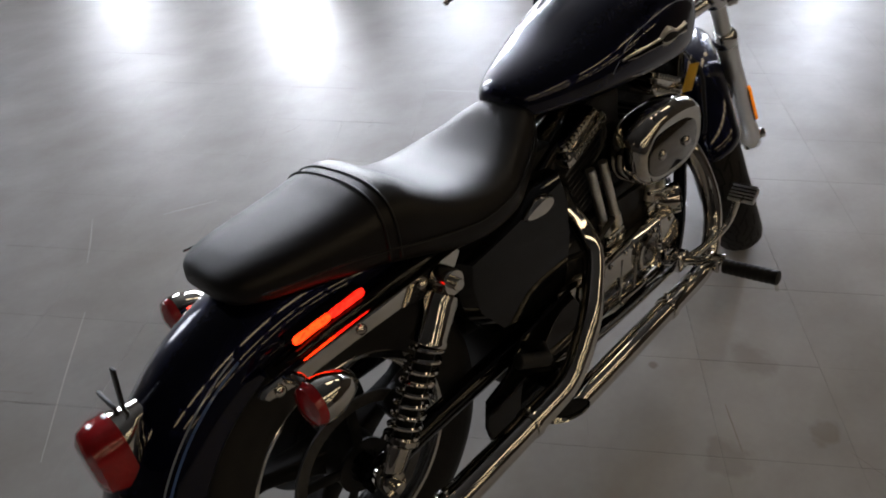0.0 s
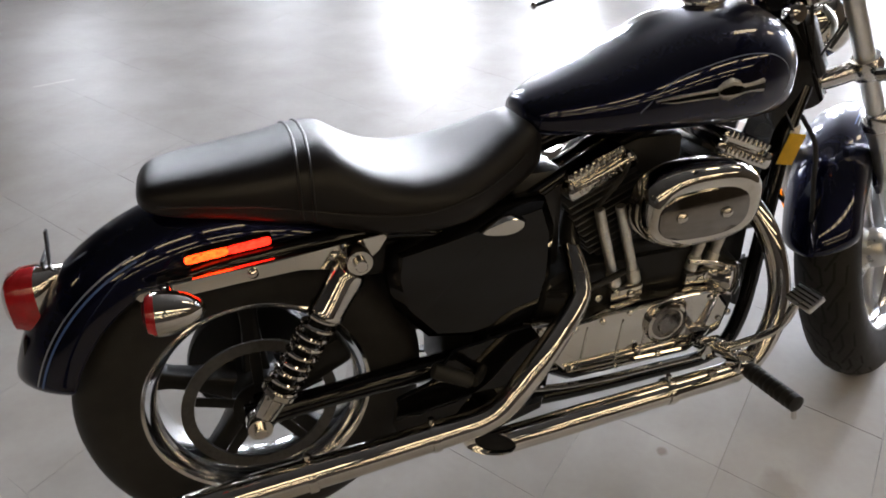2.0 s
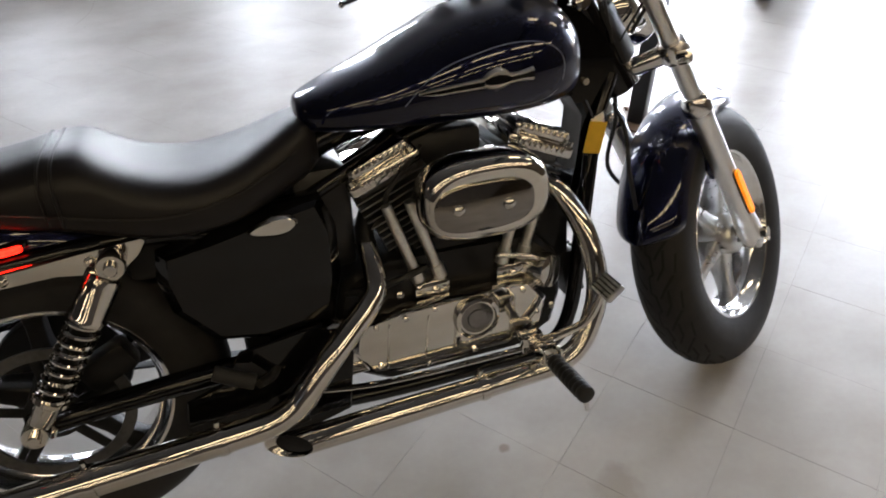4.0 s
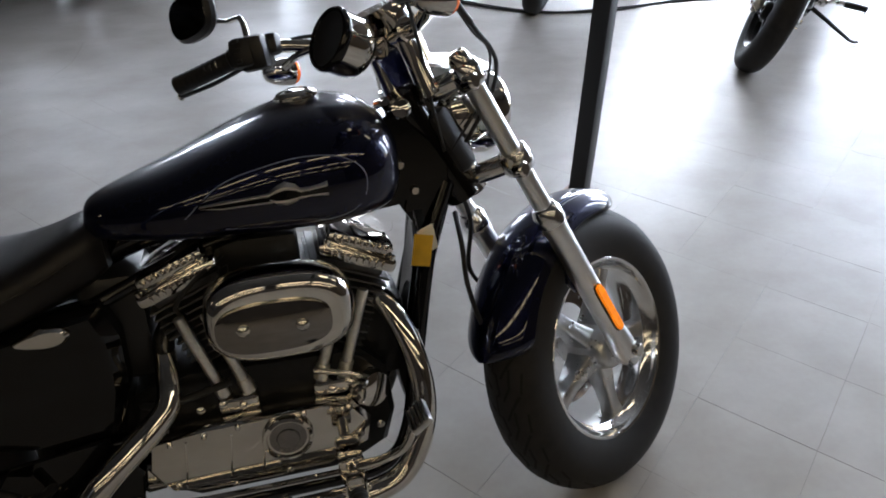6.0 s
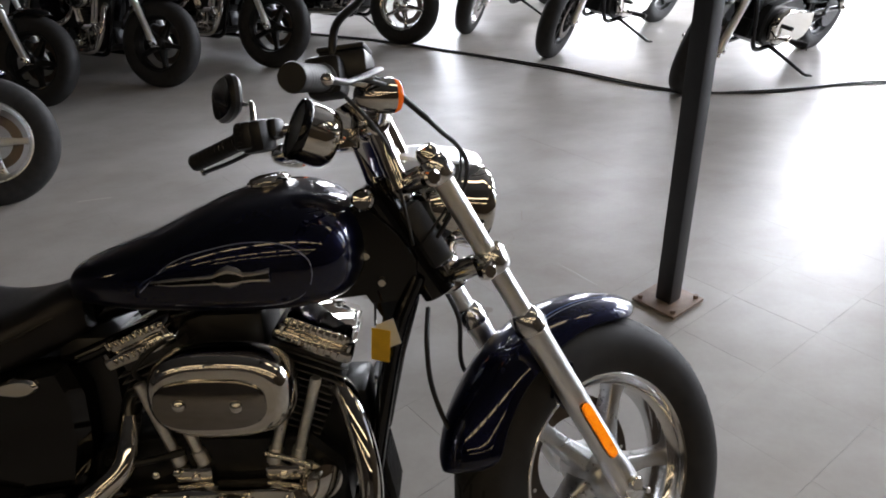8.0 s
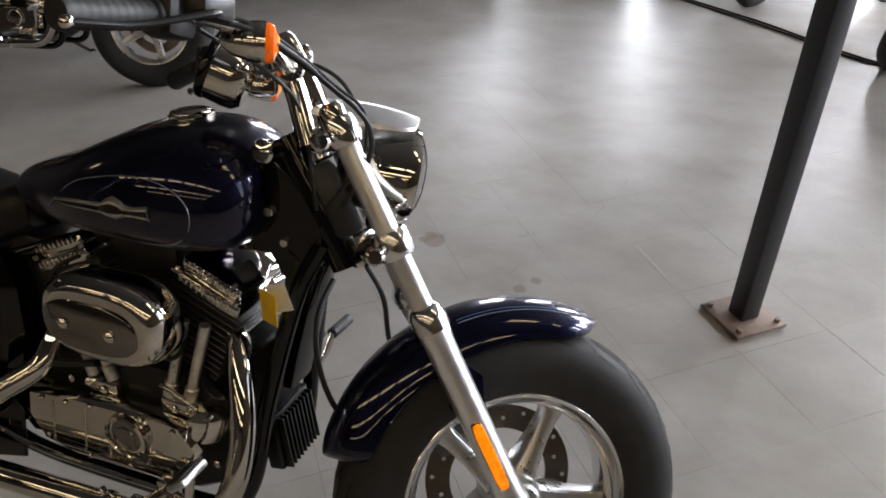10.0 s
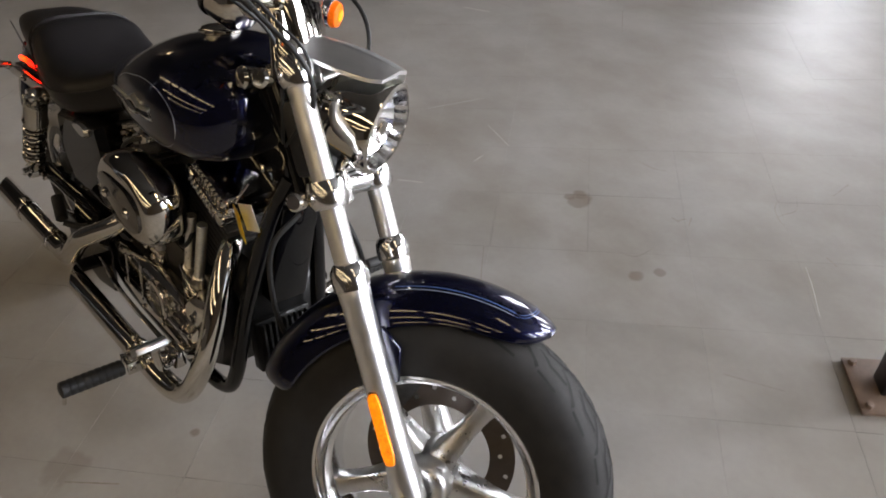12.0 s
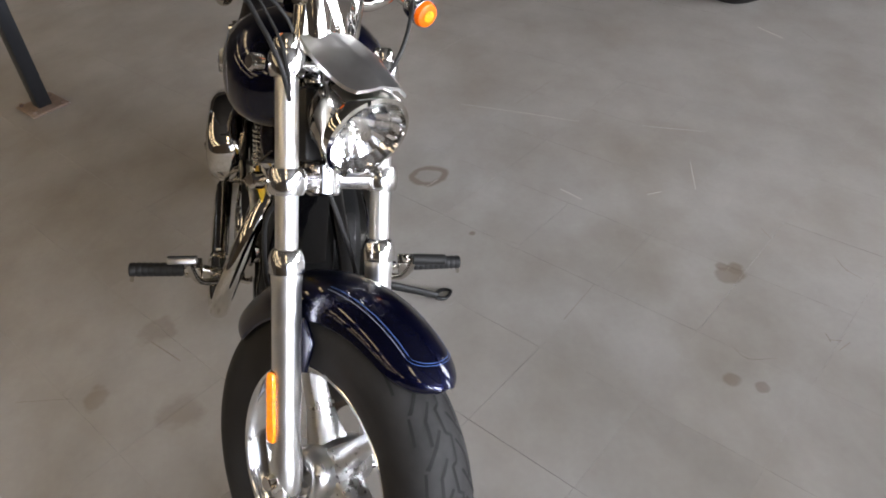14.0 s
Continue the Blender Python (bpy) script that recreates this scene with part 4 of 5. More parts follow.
    tail = part("tail_lamp", Geo().loft([[V(x, hw * u, 0.568 + dz + hh * v) for u, v in rounded(1, 1, 24, 3)] for x, hw, hh, dz in ((-0.262, 0.018, 0.016, 0.034), (-0.285, 0.026, 0.020, 0.030), (-0.303, 0.040, 0.040, 0.010), (-0.314, 0.044, 0.050, 0.0))]), CHROME, bike, "chrome tail lamp with a red lens")
    part("lens", Geo().loft([[V(x, hw * u, 0.568 + hh * v) for u, v in rounded(1, 1, 24, 3)] for x, hw, hh in ((-0.312, 0.045, 0.052), (-0.335, 0.045, 0.052), (-0.354, 0.040, 0.045), (-0.362, 0.028, 0.032))]), RED, tail, "red tail lamp lens")
    part("plate_bracket", Geo().box((-0.287, 0.008, 0.638), (0.005, 0.014, 0.085), 0.002, (0, 8, 0)).box((-0.300, 0.035, 0.622), (0.006, 0.060, 0.010), 0.002), PLASTIC, tail, "black plate bracket")
    part("plate_holder", Geo().box((-0.352, 0, 0.482), (0.006, 0.09, 0.075), 0.002, (0, 12, 0)), PLASTIC, bike, "black number plate holder")

    # seat
    seat = part("seat", Geo().loft(seat_rings()), VINYL, bike, "black vinyl two-up seat")
    if fine:
        for x0, hw, lo, hi in ((0.108, 0.1280, 0.667, 0.7955), (0.128, 0.1310, 0.661, 0.7968)):
            mid, pts = lo + (hi - lo) * 0.35, []
            for w in np.linspace(-0.15, math.pi + 0.15, 26):
                cy, sz = math.cos(w), math.sin(w)
                pts.append((x0 + 0.010 * (1 - abs(cy)), hw * math.copysign(abs(cy) ** (2 / 3), cy) * (1 + 0.05 * sz), mid + (hi - mid) * math.copysign(abs(sz) ** (2 / 3), sz)))
            part("seam", Geo().tube(pts, 0.0028, 8, 2), VINYL, seat, "raised welt across the seat")
        for s in (-1, 1):
            part("seam", Geo().tube([(0.51, s * 0.093, 0.735), (0.46, s * 0.121, 0.715), (0.39, s * 0.149, 0.695), (0.30, s * 0.158, 0.682), (0.20, s * 0.146, 0.690), (0.05, s * 0.131, 0.722), (-0.10, s * 0.113, 0.738)], 0.0018, 6, 6), VINYL, seat, "stitched seam along the side")

    # tank
    tank = part("fuel_tank", Geo().loft(smooth_rings(tank_rings(), 3)), paint, bike, "glossy dark painted fuel tank")
    part("tank_cap", Geo().lathe([(0.028, -0.022), (0.035, -0.010), (0.037, 0.0), (0.037, 0.004), (0.033, 0.009), (0.020, 0.012), (0.001, 0.013)], (0.905, -0.005, 0.953), (-0.12, 0, 1), 32), CHROME, tank, "chrome screw cap")
    if fine:
        part("cap_rim", Geo().lathe([(0.036, -0.002), (0.0395, -0.001), (0.0395, 0.003), (0.036, 0.004)], (0.905, -0.005, 0.953), (-0.12, 0, 1), 40, loop=True), CHROME, tank)

        rings = smooth_rings(tank_rings(), 3)

        def on_tank(x, z, s, lift):
            xs = [r[0][0] for r in rings]
            i = min(range(len(xs)), key=lambda k: abs(xs[k] - x))
            near = sorted((q for q in rings[i] if q[1] * s > 0), key=lambda q: abs(q[2] - z))[:2]
            w = abs(near[0][2] - z) / max(abs(near[0][2] - z) + abs(near[1][2] - z), 1e-6)
            return V(x, near[0][1] * (1 - w) + near[1][1] * w + lift * s, z)

        for s in (-1, 1):
            def wing(lift, k=1.0):
                g = Geo()
                for span in (((0.725, 0.816, 0.002), (0.76, 0.817, 0.007), (0.80, 0.820, 0.0085), (0.84, 0.823, 0.0095)), ((0.885, 0.826, 0.0095), (0.90, 0.827, 0.0085), (0.915, 0.828, 0.010), (0.930, 0.829, 0.0125))):
                    g.loft([[on_tank(x, z - h, s, 0), on_tank(x, z - h * 0.7, s, lift), on_tank(x, z + h * 0.7, s, lift), on_tank(x, z + h, s, 0)] for x, z, h in [(x, z, h * k) for x, z, h in span]])
                g.loft([[on_tank(x, z - h, s, 0), on_tank(x, z - h * 0.7, s, lift * 1.5), on_tank(x, z + h * 0.7, s, lift * 1.5), on_tank(x, z + h, s, 0)] for x, z, h in ((0.836, 0.826, 0.006), (0.846, 0.826, 0.015), (0.862, 0.828, 0.020), (0.878, 0.828, 0.015), (0.888, 0.827, 0.006)) for h in (h * k,)])
                return g
            badge = part("badge", wing(0.005), BADGE, tank, "plain chrome winged badge")
            part("badge_field", wing(0.0062, 0.55), BLACK_PAINT, badge, "dark field of the badge")
            line = [on_tank(x, z, s, 0.0008) for x, z in ((0.70, 0.798), (0.76, 0.848), (0.83, 0.872), (0.90, 0.883), (0.96, 0.875), (0.995, 0.845), (0.99, 0.80), (0.95, 0.775), (0.86, 0.77), (0.76, 0.775))]
            part("pinstripe", Geo().tube(line, 0.0009, 5, 6), PIN_WHITE, tank, "thin silver pinstripe")

    # engine
    case = part("crankcase", Geo().plate([(0.52, 0.33), (0.56, 0.25), (0.62, 0.215), (0.92, 0.215), (1.00, 0.26), (1.02, 0.33), (1.01, 0.43), (0.95, 0.49), (0.64, 0.50), (0.55, 0.46)], -0.105, 0.13, 0.012), DARK_METAL, bike, "dark engine crankcase")
    part("primary_cover", Geo().plate([(0.44, 0.30), (0.50, 0.23), (0.62, 0.20), (0.86, 0.23), (0.97, 0.29), (0.98, 0.37), (0.92, 0.44), (0.80, 0.46), (0.60, 0.42), (0.46, 0.39)], 0.13, 0.19, 0.02), CHROME, case, "chrome primary cover")
    cover = part("gearcase_cover", Geo().plate([(0.56, 0.385), (0.55, 0.33), (0.58, 0.275), (0.66, 0.255), (0.88, 0.262), (0.955, 0.30), (0.965, 0.355), (0.93, 0.40), (0.88, 0.405), (0.74, 0.405), (0.66, 0.40)], -0.105, -0.150, 0.010), CHROME, case, "chrome gearcase cover")
    part("timer_ring", Geo().lathe([(0.030, 0.0), (0.046, 0.0), (0.048, 0.006), (0.046, 0.014), (0.040, 0.016), (0.038, 0.010), (0.030, 0.009)], (0.806, -0.148, 0.352), (0, -1, 0), 36, loop=True), CHROME, cover, "chrome ring")
    part("timer_cover", Geo().lathe([(0.039, 0.0), (0.039, 0.009), (0.022, 0.011), (0.020, 0.014), (0.001, 0.015)], (0.806, -0.148, 0.352), (0, -1, 0), 32), DULL_CHROME, cover, "round dull timer cover")
    part("sprocket_cover", Geo().plate([(0.50, 0.40), (0.50, 0.31), (0.54, 0.265), (0.60, 0.27), (0.615, 0.33), (0.60, 0.395)], -0.10, -0.135, 0.010), CHROME, case, "chrome sprocket cover")
    if fine:
        for q in ((0.60, 0.38), (0.60, 0.29), (0.70, 0.268), (0.80, 0.275), (0.90, 0.285), (0.94, 0.33), (0.91, 0.388), (0.72, 0.392), (0.84, 0.395), (0.66, 0.385), (0.53, 0.385), (0.53, 0.30)):
            part("cover_bolt", Geo().lathe([(0.006, 0), (0.006, 0.004), (0.0035, 0.006)], (q[0], -0.149 if q[0] > 0.59 else -0.134, q[1]), (0, -1, 0), 8), CHROME, cover)
        for x in (0.62, 0.70, 0.76):
            part("cover_rib", Geo().box((x, -0.148, 0.33), (0.004, 0.008, 0.10), 0.0015, (0, 8, 0)), CHROME, cover)
    part("oil_filter", Geo().lathe([(0.030, 0.0), (0.038, 0.004), (0.038, 0.085), (0.034, 0.095), (0.020, 0.099), (0.001, 0.100)], (0.935, -0.055, 0.400), (0.45, -0.85, 0.1), 32), CHROME, bike, "chrome oil filter")
    for sgn, base in ((-1, "rear"), (1, "front")):
        dcyl = V(sgn * 0.3827, 0, 0.9239)
        across = V(0.9239, 0, -sgn * 0.3827)
        c0 = V(0.79 if sgn < 0 else 0.845, -0.005, 0.36)
        turn = (0, sgn * 22.5, 0)
        cyl = part("cylinder", Geo().rod(c0 + dcyl * 0.11, c0 + dcyl * 0.31, 0.058, 28), DARK_METAL, bike, "black finned engine cylinder")
        for k in range(13):
            h = 0.128 + 0.0145 * k
            w = 0.138 if k < 8 else 0.152
            part("cooling_fin", Geo().box(c0 + dcyl * h, (w, 0.165, 0.0042), 0.0016, turn), FIN_EDGE, cyl)
        part("cylinder_head", Geo().box(c0 + dcyl * 0.312, (0.125, 0.15, 0.030), 0.01, turn), FIN_EDGE, cyl)
        rocker = part("rocker_cover", Geo().box(c0 + dcyl * 0.335 + V(0, -0.012, 0), (0.150, 0.178, 0.026), 0.008, turn).box(c0 + dcyl * 0.359 + V(0, -0.012, 0), (0.128, 0.160, 0.030), 0.012, turn), CHROME, bike, "chrome rocker cover")
        if fine:
            for k in range(9):
                for h, lift in ((0.366, 0.0), (0.337, 0.007)):
                    part("rocker_rib", Geo().box(c0 + dcyl * h + across * (-0.050 + 0.0125 * k) + V(0, -0.093 - lift, 0), (0.0055, 0.010, 0.013), 0.002, turn), CHROME, rocker)
            for q in (-0.062, 0.062):
                for y in (-0.096, 0.07):
                    part("rocker_bolt", Geo().rod(c0 + dcyl * 0.347 + across * q + V(0, y, 0), c0 + dcyl * 0.357 + across * q + V(0, y, 0), 0.006, 8), CHROME, rocker)
        for j in range(2):
            foot = V(0.79 + sgn * (0.085 - 0.045 * j) + (0.05 if sgn > 0 else 0), -0.110, 0.438)
            head = V(0.79 + sgn * (0.137 - 0.045 * j) + (0.05 if sgn > 0 else 0), -0.112, 0.612)
            part("pushrod_tube", Geo().rod(foot, head, 0.0105, 14).rod(foot, foot + (head - foot) * 0.18, 0.0135, 14), BADGE, cyl, "dull metal pushrod tube")
        part("lifter_block", Geo().box((0.79 + sgn * 0.062 + (0.05 if sgn > 0 else 0), -0.108, 0.420), (0.075, 0.03, 0.034), 0.008), CHROME, cyl, "chrome lifter cover")
    part("carburettor", Geo().box((0.80, -0.075, 0.60), (0.10, 0.09, 0.08), 0.015).rod((0.79, -0.02, 0.59), (0.79, -0.13, 0.61), 0.035, 18), DARK_METAL, bike, "dark carburettor body")
    acx, acz = 0.826, 0.622
    ac = part("air_cleaner", Geo().loft([[V(acx + a * u, y, acz + b * v) for u, v in rounded(1, 1, 48, 2.7)] for a, b, y in ((0.112, 0.066, -0.122), (0.121, 0.076, -0.128), (0.127, 0.082, -0.142), (0.127, 0.082, -0.170), (0.124, 0.079, -0.188), (0.116, 0.071, -0.201), (0.104, 0.060, -0.207), (0.098, 0.054, -0.206))]), CHROME, bike, "chrome oval air cleaner cover")
    part("inset", Geo().loft([[V(acx - 0.012 + a * u, y, acz - 0.006 + b * v) for u, v in rounded(1, 1, 40, 2.8)] for a, b, y in ((0.096, 0.047, -0.200), (0.096, 0.047, -0.2085), (0.092, 0.043, -0.2105))]), SMOKED, ac, "smoked chrome oval inset")
    for q in ((0.763, 0.618), (0.860, 0.613)):
        part("cover_bolt", Geo().lathe([(0.011, 0), (0.011, 0.004), (0.007, 0.008), (0.001, 0.009)], (q[0], -0.2095, q[1]), (0, -1, 0), 16), CHROME, ac)
    # plain box added to keep the space between the cylinders black
    part("cylinder_gap_filler", Geo().box((0.79, 0.02, 0.655), (0.17, 0.13, 0.12), 0.015), PLASTIC, bike, "black box added to fill the gap between the cylinders")
    # another added box blacks out the gap behind the rear cylinder
    part("rear_gap_filler", Geo().box((0.545, 0, 0.585), (0.11, 0.15, 0.21), 0.02), PLASTIC, bike, "black box added to fill the gap behind the rear cylinder")
    reg = part("regulator", Geo().box((1.065, 0, 0.345), (0.035, 0.13, 0.12), 0.006, (0, -10, 0)), DARK_METAL, bike, "black finned regulator")
    for k in range(9 if fine else 0):
        part("cooling_fin", Geo().box((1.085, -0.052 + 0.013 * k, 0.345), (0.022, 0.004, 0.11), 0.001, (0, -10, 0)), DARK_METAL, reg)
    # added box hides bright floor between the engine and the front pipe
    part("front_gap_filler", Geo().box((1.010, 0.0, 0.475), (0.10, 0.13, 0.17), 0.015), DARK_METAL, bike, "black box added to fill the gap ahead of the engine")
    part("horn_bracket", Geo().box((0.79, -0.09, 0.505), (0.10, 0.02, 0.03), 0.006), DARK_METAL, bike)

    # exhaust
    fp = [(0.985, -0.050, 0.575), (1.020, -0.080, 0.562), (1.050, -0.122, 0.505), (1.068, -0.158, 0.42), (1.060, -0.183, 0.340), (1.020, -0.199, 0.262), (0.960, -0.208, 0.232), (0.85, -0.212, 0.226), (0.60, -0.214, 0.217), (0.50, -0.215, 0.213), (0.440, -0.2152, 0.211)]
    pipe = part("front_exhaust", Geo().tube(fp, [0.0225] * 6 + [0.024] * 2 + [0.026] * 3, 24, 8), CHROME, bike, "chrome front exhaust pipe")
    rp = [(0.640, -0.040, 0.590), (0.618, -0.065, 0.560), (0.613, -0.085, 0.530), (0.614, -0.105, 0.500)]
    part("rear_header", Geo().tube(rp, 0.0185, 18, 6), DARK_METAL, bike, "dark rear header pipe")
    rp = [(0.612, -0.080, 0.532), (0.615, -0.108, 0.498), (0.611, -0.136, 0.459), (0.590, -0.156, 0.436), (0.548, -0.181, 0.407), (0.500, -0.205, 0.373), (0.458, -0.214, 0.330), (0.425, -0.216, 0.296), (0.385, -0.216, 0.275), (0.330, -0.214, 0.266), (0.15, -0.215, 0.254), (0.0, -0.216, 0.246), (-0.108, -0.217, 0.240)]
    pipe2 = part("rear_exhaust", Geo().tube(rp, [0.0205, 0.0215, 0.0225, 0.023, 0.0235, 0.024, 0.0245, 0.025, 0.0255, 0.0265, 0.028, 0.029, 0.029], 24, 8), CHROME, bike, "chrome rear exhaust pipe with a slash-cut end")
    for host, end, back, r, lift in ((pipe2, V(-0.108, -0.217, 0.240), V(-0.996, -0.01, -0.055), 0.029, 1.35), (pipe, V(0.440, -0.2152, 0.211), V(-0.998, -0.01, -0.03), 0.026, 1.65)):
        cut, core = Geo(), Geo()
        side_ = np.cross(back, V(0, 0, 1))
        side_ = side_ / np.linalg.norm(side_)
        top = np.cross(side_, back)
        # cut away on the outer side, long on the inner
        ring = lambda k, rad, up_: [end + back * (k + up_ * (rad + rad * math.cos(w + 0.1))) + rad * (math.cos(w) * side_ + math.sin(w) * top) for w in np.linspace(0, 2 * math.pi, 28, False)]
        cut.loft([ring(-0.01, r, 0.0), ring(0.002, r, lift), ring(0.002, r - 0.003, lift), ring(-0.01, r - 0.003, 0.0)], False)
        part("tip", cut, CHROME, host, "chrome slash-cut tip")
        # black cone fills the mouth, in place of the shade inside the pipe
        part("inside", core.loft([ring(-0.003, r - 0.0031, lift * 0.92), ring(-0.003 + lift * 0.92 * r, 0.001, 0.0)], False), BLACK_PAINT, host, "black plug for the shade inside the pipe")
    for host, q, d, r in ((pipe2, V(0.285, -0.2142, 0.263), V(1, 0, 0.066), 0.0295), (pipe, V(0.790, -0.2125, 0.2245), V(1, 0, 0.03), 0.028), (pipe2, V(0.06, -0.2155, 0.249), V(1, 0, 0.055), 0.0315)):
        part("pipe_clamp", Geo().lathe([(r - 0.006, -0.009), (r, -0.008), (r + 0.001, 0), (r, 0.008), (r - 0.006, 0.009)], q, d, 24).rod(q + V(-0.004, 0.0, r), q + V(-0.004, 0.0, r + 0.014), 0.006, 8), CHROME, host, "chrome clamp")
    for q in ((1.045, -0.112, 0.535), (1.058, -0.150, 0.45)):
        part("heat_shield_clip", Geo().ball(q, 0.012, 10), CHROME, pipe)
    # plate made large enough to fill the dark gap behind the pipes
    part("exhaust_bracket", Geo().plate([(0.225, 0.262), (0.235, 0.318), (0.300, 0.340), (0.345, 0.400), (0.50, 0.42), (0.55, 0.34), (0.53, 0.215), (0.42, 0.185), (0.30, 0.195), (0.235, 0.220)], -0.150, -0.160, 0.003), BLACK_PAINT, bike, "black exhaust bracket, widened to fill the gap behind it")
    part("exhaust_hanger", Geo().box((0.42, -0.165, 0.25), (0.05, 0.08, 0.012), 0.003), DARK_METAL, bike)

    # side covers
    sc_ = part("oil_tank", Geo().plate([(0.238, 0.560), (0.246, 0.606), (0.33, 0.626), (0.46, 0.652), (0.535, 0.660), (0.556, 0.600), (0.553, 0.50), (0.525, 0.405), (0.43, 0.392), (0.31, 0.415), (0.250, 0.49)], -0.060, -0.140, 0.020), BLACK_PAINT, bike, "glossy black side cover")
    part("filler_cap", Geo().plate([(0.447 + a * (1.12 if a < 0 else 1.0), 0.625 + b * (1 - 0.5 * max(0.0, -a / 0.042)) + 0.06 * a) for a, b in rounded(0.042, 0.019, 24, 2.0)], -0.130, -0.150, 0.006), CHROME, sc_, "chrome filler cap")
    part("battery_cover", Geo().plate([(0.245, 0.575), (0.255, 0.612), (0.46, 0.640), (0.520, 0.640), (0.522, 0.50), (0.495, 0.425), (0.42, 0.415), (0.32, 0.455)], 0.075, 0.142, 0.018), BLACK_PAINT, bike, "glossy black side cover")
    # dark boxes added so that no floor shows behind the side covers
    part("lower_gap_filler", Geo().box((0.455, 0, 0.345), (0.20, 0.17, 0.23), 0.02), DARK_METAL, bike, "dark box added to fill the gap ahead of the rear wheel")
    part("side_gap_filler", Geo().box((0.40, 0, 0.50), (0.22, 0.14, 0.22), 0.02).box((0.275, 0, 0.60), (0.17, 0.20, 0.11), 0.02), DARK_METAL, bike)

    # pegs, pedals and stand
    for s in (-1, 1):
        peg = part("footpeg", Geo().lathe([(0.012, 0.0), (0.0165, 0.002)] + [q for k in range(8) for q in ((0.0175, 0.010 + 0.0135 * k), (0.0160, 0.014 + 0.0135 * k), (0.0175, 0.018 + 0.0135 * k))] + [(0.0165, 0.122), (0.010, 0.125)], (0.913, s * 0.284, 0.298), (0.03, s, 0.05), 18), RUBBER, bike, "black rubber footpeg")
        part("peg_mount", Geo().tube([(0.915, s * 0.13, 0.262), (0.914, s * 0.19, 0.282), (0.913, s * 0.240, 0.297)], [0.014, 0.012, 0.011], 12).box((0.913, s * 0.248, 0.300), (0.040, 0.012, 0.036), 0.004).box((0.930, s * 0.262, 0.302), (0.007, 0.040, 0.030), 0.003).box((0.896, s * 0.262, 0.302), (0.007, 0.040, 0.030), 0.003).rod((0.887, s * 0.272, 0.300), (0.939, s * 0.272, 0.300), 0.006, 10).box((0.915, s * 0.175, 0.277), (0.05, 0.03, 0.045), 0.008), CHROME, peg, "chrome peg mount")
        part("peg_feeler", Geo().rod((0.916, s * 0.400, 0.300), (0.919, s * 0.406, 0.270), 0.0045, 8), CHROME, peg)
        part("pedal", Geo().tube([(0.915, s * 0.185, 0.275), (0.965, s * 0.212, 0.302), (1.010, s * 0.242, 0.345), (1.032, s * 0.256, 0.413)], [0.012, 0.009, 0.008, 0.009], 12, 5), CHROME, bike, "chrome foot lever")
        if s < 0:
            part("brake_pad_plate", Geo().box((1.036, -0.266, 0.423), (0.042, 0.062, 0.014), 0.004, (0, -38, 0)), STEEL, bike, "ribbed grey brake pedal pad")
        else:
            part("shift_peg", Geo().rod((1.032, 0.250, 0.411), (1.036, 0.330, 0.410), 0.013, 14), RUBBER, bike, "black rubber shift peg")
        part("passenger_peg", Geo().rod((0.295, s * 0.190, 0.392), (0.362, s * 0.205, 0.362), 0.0145, 14).tube([(0.42, s * 0.12, 0.36), (0.395, s * 0.17, 0.345), (0.368, s * 0.203, 0.355)], 0.009, 10), RUBBER, bike, "folded black passenger footpeg")
    if fine:
        for k in range(5):
            part("pad_rib", Geo().box((1.036 - 0.0135 + 0.0068 * k - 0.005, -0.266, 0.4315 + (k - 2) * 0.0053), (0.003, 0.058, 0.004), 0.001, (0, -38, 0)), RUBBER, bike)
        part("plug_lead", Geo().tube([(0.905, -0.088, 0.600), (0.930, -0.118, 0.560), (0.900, -0.125, 0.530), (0.840, -0.10, 0.540), (0.80, -0.05, 0.60)], 0.0045, 8, 6), RUBBER, bike, "black plug lead")
        part("plug_lead", Geo().tube([(0.660, -0.088, 0.600), (0.655, -0.125, 0.640), (0.690, -0.125, 0.680), (0.74, -0.07, 0.70)], 0.0045, 8, 6), RUBBER, bike, "black plug lead")
        part("oil_hose", Geo().tube([(0.560, -0.10, 0.44), (0.60, -0.135, 0.455), (0.66, -0.13, 0.462), (0.72, -0.118, 0.47)], 0.007, 10, 6), RUBBER, bike, "black oil hose")
        part("oil_hose", Geo().tube([(0.99, -0.07, 0.335), (0.965, -0.125, 0.425), (0.93, -0.13, 0.452), (0.87, -0.118, 0.462)], 0.006, 10, 6), CHROME, bike, "chrome oil line")
        for q in ((0.735, 0.418), (0.700, 0.428), (0.900, 0.418), (0.935, 0.428), (0.985, 0.320), (0.66, 0.425)):
            part("case_bolt", Geo().lathe([(0.008, 0), (0.008, 0.006), (0.004, 0.009)], (q[0], -0.122, q[1]), (0, -1, 0.1), 8), CHROME, bike)
    part("brake_rod", Geo().tube([(0.90, -0.165, 0.255), (0.60, -0.168, 0.262), (0.40, -0.150, 0.285)], 0.006, 8), CHROME, bike)
    part("side_stand", Geo().tube([(0.86, 0.115, 0.215), (0.84, 0.21, 0.172), (0.815, 0.32, 0.118), (0.802, 0.395, 0.083)], [0.014, 0.012, 0.011, 0.010], 12, 5).tube([(0.802, 0.385, 0.084), (0.775, 0.415, 0.079), (0.785, 0.440, 0.083), (0.815, 0.420, 0.083), (0.815, 0.39, 0.086)], 0.006, 8, 5), DARK_METAL, bike, "black folding side stand")
    if fine:
        part("key_ring", Geo().tube([(1.088, -0.070, 0.735), (1.089, -0.090, 0.715), (1.090, -0.098, 0.704)], 0.0022, 6), CHROME, bike)
